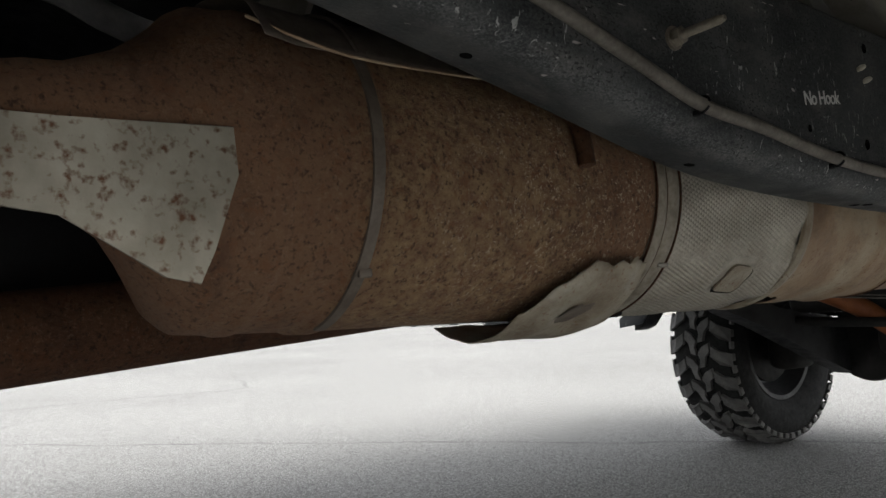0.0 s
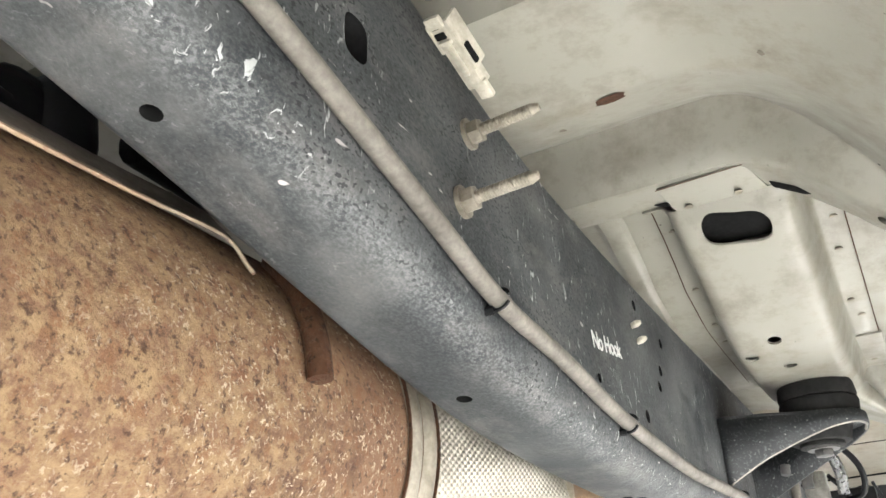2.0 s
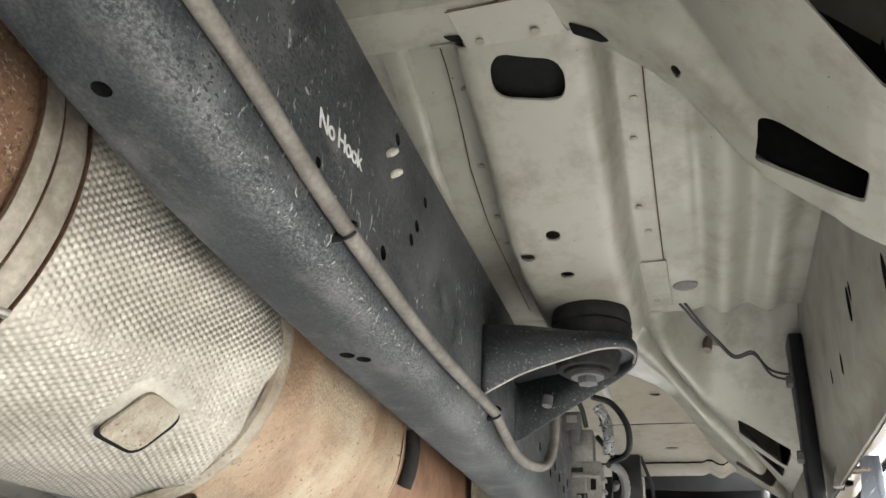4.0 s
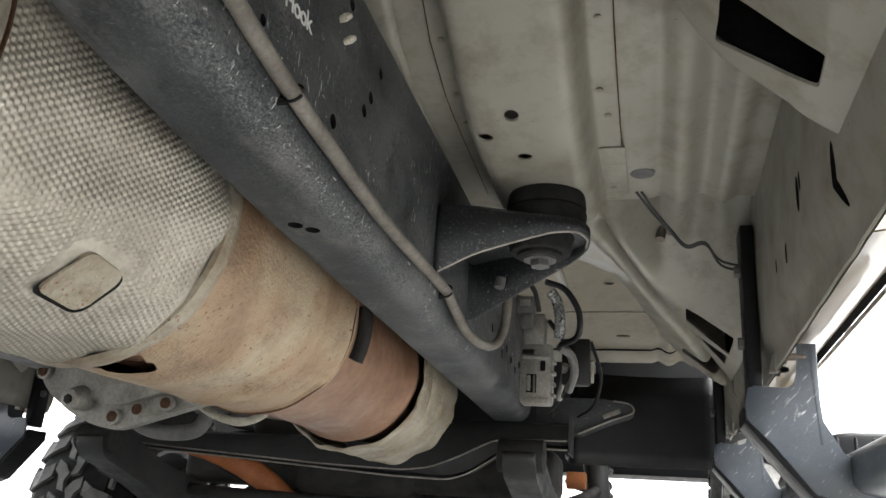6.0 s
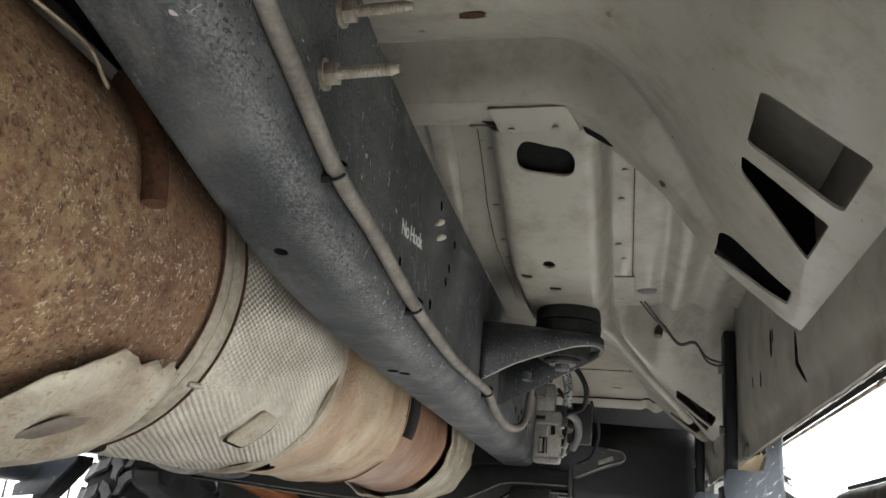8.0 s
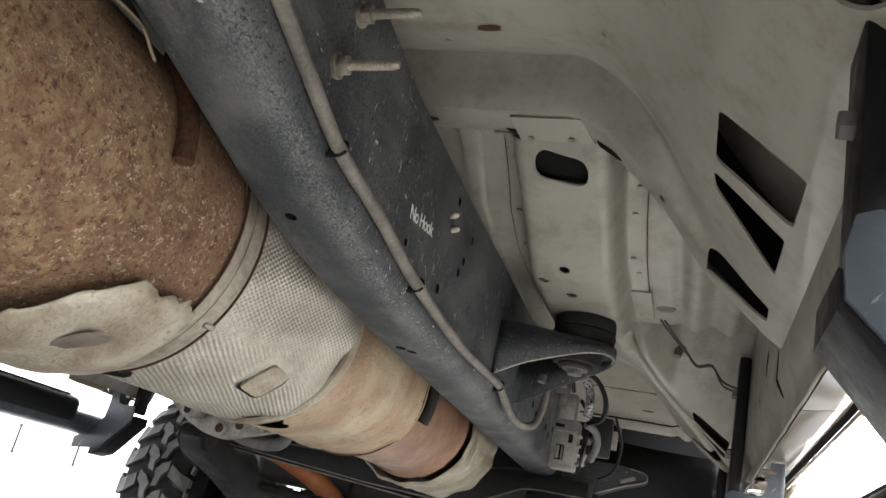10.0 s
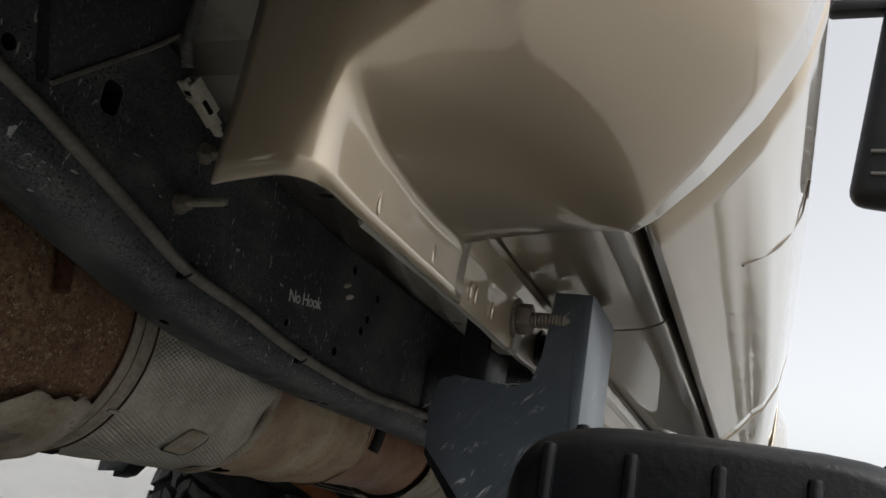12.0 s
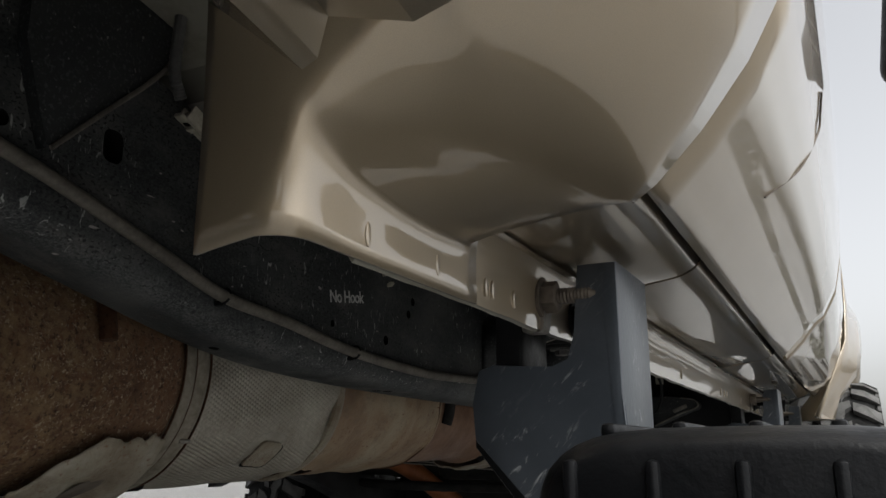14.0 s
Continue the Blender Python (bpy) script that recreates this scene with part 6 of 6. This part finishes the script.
box(bm, (0.695, 1.586, 0.742), (0.045, 0.006, 0.012), 0.002, Matrix.Rotation(radians(-22), 4, "Y"))
part("bracket_scuff", bm, STEEL, mb, "scuffed bare patch on the bracket")
bm = bmesh.new()
box(bm, (0.572, 1.10, 0.742), (0.062, 0.05, 0.118), 0.006)
box(bm, (0.566, 1.10, 0.83), (0.044, 0.04, 0.07), 0.005)
cb = part("junction_box", bm, CAST, truck, "grey plastic junction box on the rail")
# window and groove are near-black boxes that paint in recess shade
for nm_, c_, s_, m_ in (
    ("window", (0.564, 1.0738, 0.721), (0.020, 0.004, 0.036), HOLE), ("latch", (0.559, 1.0725, 0.721), (0.008, 0.006, 0.030), CAST), ("latch", (0.570, 1.0725, 0.720), (0.004, 0.006, 0.034), GREY_HOSE),
    ("rib", (0.606, 1.090, 0.700), (0.008, 0.024, 0.006), CAST), ("rib", (0.606, 1.090, 0.722), (0.008, 0.024, 0.006), CAST), ("rib", (0.606, 1.090, 0.744), (0.008, 0.024, 0.006), CAST), ("rib", (0.606, 1.090, 0.766), (0.008, 0.024, 0.006), CAST),
    ("upper_ridge", (0.572, 1.072, 0.772), (0.050, 0.008, 0.006), CAST), ("upper_ridge", (0.572, 1.072, 0.756), (0.006, 0.008, 0.026), CAST), ("groove", (0.586, 1.0735, 0.756), (0.010, 0.004, 0.020), HOLE), ("groove", (0.556, 1.0735, 0.784), (0.022, 0.004, 0.008), HOLE),
    ("foot", (0.572, 1.078, 0.688), (0.054, 0.012, 0.010), CAST),
):
    bm = bmesh.new()
    box(bm, c_, s_, 0.0012)
    part(nm_, bm, m_, cb)
bm = bmesh.new()
box(bm, (0.552, 1.06, 0.872), (0.034, 0.030, 0.040), 0.004)
box(bm, (0.556, 1.055, 0.842), (0.022, 0.022, 0.028), 0.003)
cu_ = part("cable_plug", bm, GREY_HOSE, truck, "grey plug with a locking clip above the junction box")
bm = bmesh.new()
box(bm, (0.552, 1.043, 0.876), (0.020, 0.006, 0.014), 0.001)
part("plug_clip", bm, CAST, cu_)
bm = bmesh.new()
box(bm, (0.640, 1.20, 0.790), (0.060, 0.02, 0.10), 0.006)
part("cable_bracket", bm, BLACK_STEEL, truck, "dark steel bracket behind the cables")
bm = bmesh.new()
rod(bm, (0.61, 1.90, 0.60), (0.555, 1.90, 0.60), 0.024, 18, None, 0.004)
part("amber_bushing", bm, ORANGE, truck, "amber bushing by the front axle")
CABLES = [
    (0.011, FOIL, [(0.600, 1.06, 0.905), (0.612, 1.07, 0.885), (0.618, 1.08, 0.85), (0.615, 1.09, 0.815)], "silver foil-wrapped cable"),
    (0.006, BLACK, [(0.60, 0.98, 0.90), (0.635, 1.0, 0.89), (0.66, 1.02, 0.85), (0.655, 1.05, 0.81), (0.62, 1.08, 0.80)], "black cable loop"),
    (0.005, BLACK, [(0.59, 1.12, 0.86), (0.62, 1.15, 0.82), (0.63, 1.2, 0.77), (0.60, 1.25, 0.72), (0.57, 1.3, 0.70)], "black cable"),
    (0.009, GREY_HOSE, [(0.615, 1.10, 0.80), (0.635, 1.13, 0.79), (0.64, 1.16, 0.76), (0.625, 1.2, 0.73)], "grey corrugated cable"),
    (0.004, BLACK, [(0.66, 1.35, 0.87), (0.68, 1.4, 0.80), (0.66, 1.45, 0.74), (0.62, 1.5, 0.72)], "thin black cable"),
    (0.007, CAST, [(0.62, 1.18, 0.78), (0.61, 1.22, 0.75), (0.60, 1.25, 0.72)], "pale metal pipe"),
    (0.005, DARK, [(0.55, 1.0, 0.92), (0.57, 1.04, 0.90), (0.575, 1.08, 0.87)], "dark wire"),
    (0.006, DARK, [(0.53, 1.2, 0.86), (0.56, 1.25, 0.80), (0.57, 1.35, 0.76), (0.56, 1.5, 0.72)], "dark wire"),
]
for r, m_, pts, lab in CABLES:
    bm = bmesh.new()
    tube(bm, pts, r, 9, 8, 0.05 if r > 0.008 else 0.0)
    part("cable", bm, m_, truck, lab)
bm = bmesh.new()
box(bm, (0.640, 1.58, 0.845), (0.024, 0.004, 0.055), 0.002)
part("paper_tag", bm, WHITE_PLASTIC, truck, "small white tag on the floor")
# fuel lines and a bolt under the outrigger
for k in range(2):
    bm = bmesh.new()
    tube(bm, [(0.775 + 0.008 * k, 0.735, 0.975), (0.80 + 0.006 * k, 0.79, 0.960), (0.83, 0.83 - 0.01 * k, 0.940), (0.855, 0.84 - 0.01 * k, 0.915), (0.885, 0.835 - 0.01 * k, 0.918), (0.91, 0.84, 0.890 - 0.008 * k), (0.955, 0.84, 0.878 - 0.008 * k)], 0.0021, 8, 5)
    part("brake_pipe", bm, BLACK_STEEL, truck, "thin dark pipe along the floor edge")
bm = bmesh.new()
rod(bm, (0.821, 0.868, 0.985), (0.812, 0.845, 0.932), 0.0095, 12, 0.008)
hexnut(bm, (0.820, 0.866, 0.962), (0.8175, 0.860, 0.948), 0.016)
part("floor_bolt", bm, DULL, truck, "rusty bolt under the floor")

# dark hardware between the rail and the exhaust shield
def black_piece(name, label, boxes=(), rods=()):
    bm = bmesh.new()
    for c_, s_, r_, turn in boxes:
        box(bm, c_, s_, r_, Matrix.Rotation(radians(turn), 4, "X"), 3)
    for p, q, r in rods:
        rod(bm, p, q, r, 16, None, 0.003)
    return part(name, bm, BLACK, truck, label)


black_piece("wiring_strip", "flat black wiring strip across the tunnel", [((0.25, -0.5925, 0.940), (0.05, 0.0245, 0.12), 0.003, -20)])
black_piece("gear_lever_housing", "black rounded housing above the exhaust shield", [((0.25, -0.535, 0.922), (0.05, 0.058, 0.062), 0.022, 0), ((0.25, -0.500, 0.925), (0.07, 0.05, 0.075), 0.018, 10)], [((0.262, -0.584, 0.909), (0.262, -0.54, 0.914), 0.0125)])
black_piece("cooler_hose", "black hose along the gearbox tunnel", (), [((0.30, -0.455, 0.93), (0.30, -0.20, 0.92), 0.03)])


# ---- distance: fence, posts and a parked car ----
def fence():
    ob = tagged(new("fence"), "pale panelled fence with dark posts at the lot's edge", "fence")
    d = 58
    for k in range(22):
        a0 = radians(100 + 3.6 * k)
        a1 = radians(100 + 3.6 * (k + 1))
        p, q = Vector((d * math.cos(a0), d * math.sin(a0), 0)), Vector((d * math.cos(a1), d * math.sin(a1), 0))
        c, w = (p + q) / 2, q - p
        bm = bmesh.new()
        box(bm, (c.x, c.y, 0.85), (w.length - 0.06, 0.06, 1.5), 0.01, Matrix.Rotation(math.atan2(w.y, w.x), 4, "Z"))
        part("panel", bm, FENCE, ob)
        bm = bmesh.new()
        box(bm, (p.x, p.y, 0.9), (0.14, 0.14, 1.8), 0.01)
        part("post", bm, DARK, ob)
    return ob


fence()


def parked_car(x, y, turn):
    ob = tagged(new("parked_car"), "far silver parked car by the fence", "car")
    ob.matrix_basis = pose(x, y, 0, 0, 0, turn)
    bm = bmesh.new()
    pts = rounded([(-2.2, 0.35), (-2.25, 0.75), (-1.9, 0.95), (-1.3, 1.0), (-0.7, 1.42), (0.8, 1.42), (1.5, 1.0), (2.1, 0.9), (2.25, 0.6), (2.2, 0.35)], 0.12)
    prism(bm, pts, "y", -0.85, 0.85, 0.08)
    part("body", bm, CAR_PAINT, ob)
    bm = bmesh.new()
    prism(bm, rounded([(-1.15, 1.02), (-0.65, 1.36), (0.72, 1.36), (1.3, 1.02)], 0.06), "y", -0.87, 0.87)
    part("window", bm, BLACK, ob)
    for wx in (-1.35, 1.4):
        for wy in (-0.8, 0.8):
            bm = bmesh.new()
            rod(bm, (wx, wy - 0.1, 0.32), (wx, wy + 0.1, 0.32), 0.32, 24, None, 0.03)
            part("wheel", bm, RUBBER, ob)
    return ob


parked_car(-24, 49, 35)
parked_car(-44, 33, 60)


def far_trees():
    """A low, ragged row of trees along the lot's far side, which the doors mirror."""
    rng = random.Random(31)
    verts, faces = [], []
    for k in range(46):
        a, d = radians(34 + 50 * (k + rng.random()) / 46), rng.uniform(66, 78)
        top, wide = rng.uniform(1.2, 2.6), rng.uniform(1.0, 2.2)
        c = Vector((d * math.cos(a), d * math.sin(a), 0))
        for _ in range(130):
            u = Vector((rng.gauss(0, 0.45) * wide, rng.gauss(0, 0.45) * wide, 0))
            h = top * (0.12 + 0.88 * rng.random() * max(0.1, 1 - (u.length / (1.5 * wide)) ** 2))
            m = Euler((rng.uniform(0, 6.3), rng.uniform(0, 6.3), rng.uniform(0, 6.3))).to_matrix()
            r, n = rng.uniform(0.12, 0.30), len(verts)
            verts += [tuple(c + u + Vector((0, 0, h)) + m @ Vector(p)) for p in ((-r, 0, 0), (0, -0.6 * r, 0.1 * r), (r, 0, 0), (0, 0.6 * r, 0.1 * r))]
            faces.append((n, n + 1, n + 2, n + 3))
        n = len(verts)
        verts += [tuple(c + Vector((w * math.cos(j * 2.1), w * math.sin(j * 2.1), z))) for w, z in ((0.10, 0), (0.04, 0.8 * top)) for j in range(3)]
        faces += [(n + j, n + (j + 1) % 3, n + 3 + (j + 1) % 3, n + 3 + j) for j in range(3)]
    me = bpy.data.meshes.new("far_trees")
    me.from_pydata(verts, [], faces)
    me.materials.append(LEAVES)
    return tagged(new("far_trees", me), "low ragged row of dull green trees across the lot", "trees", kind="stuff")


far_trees()
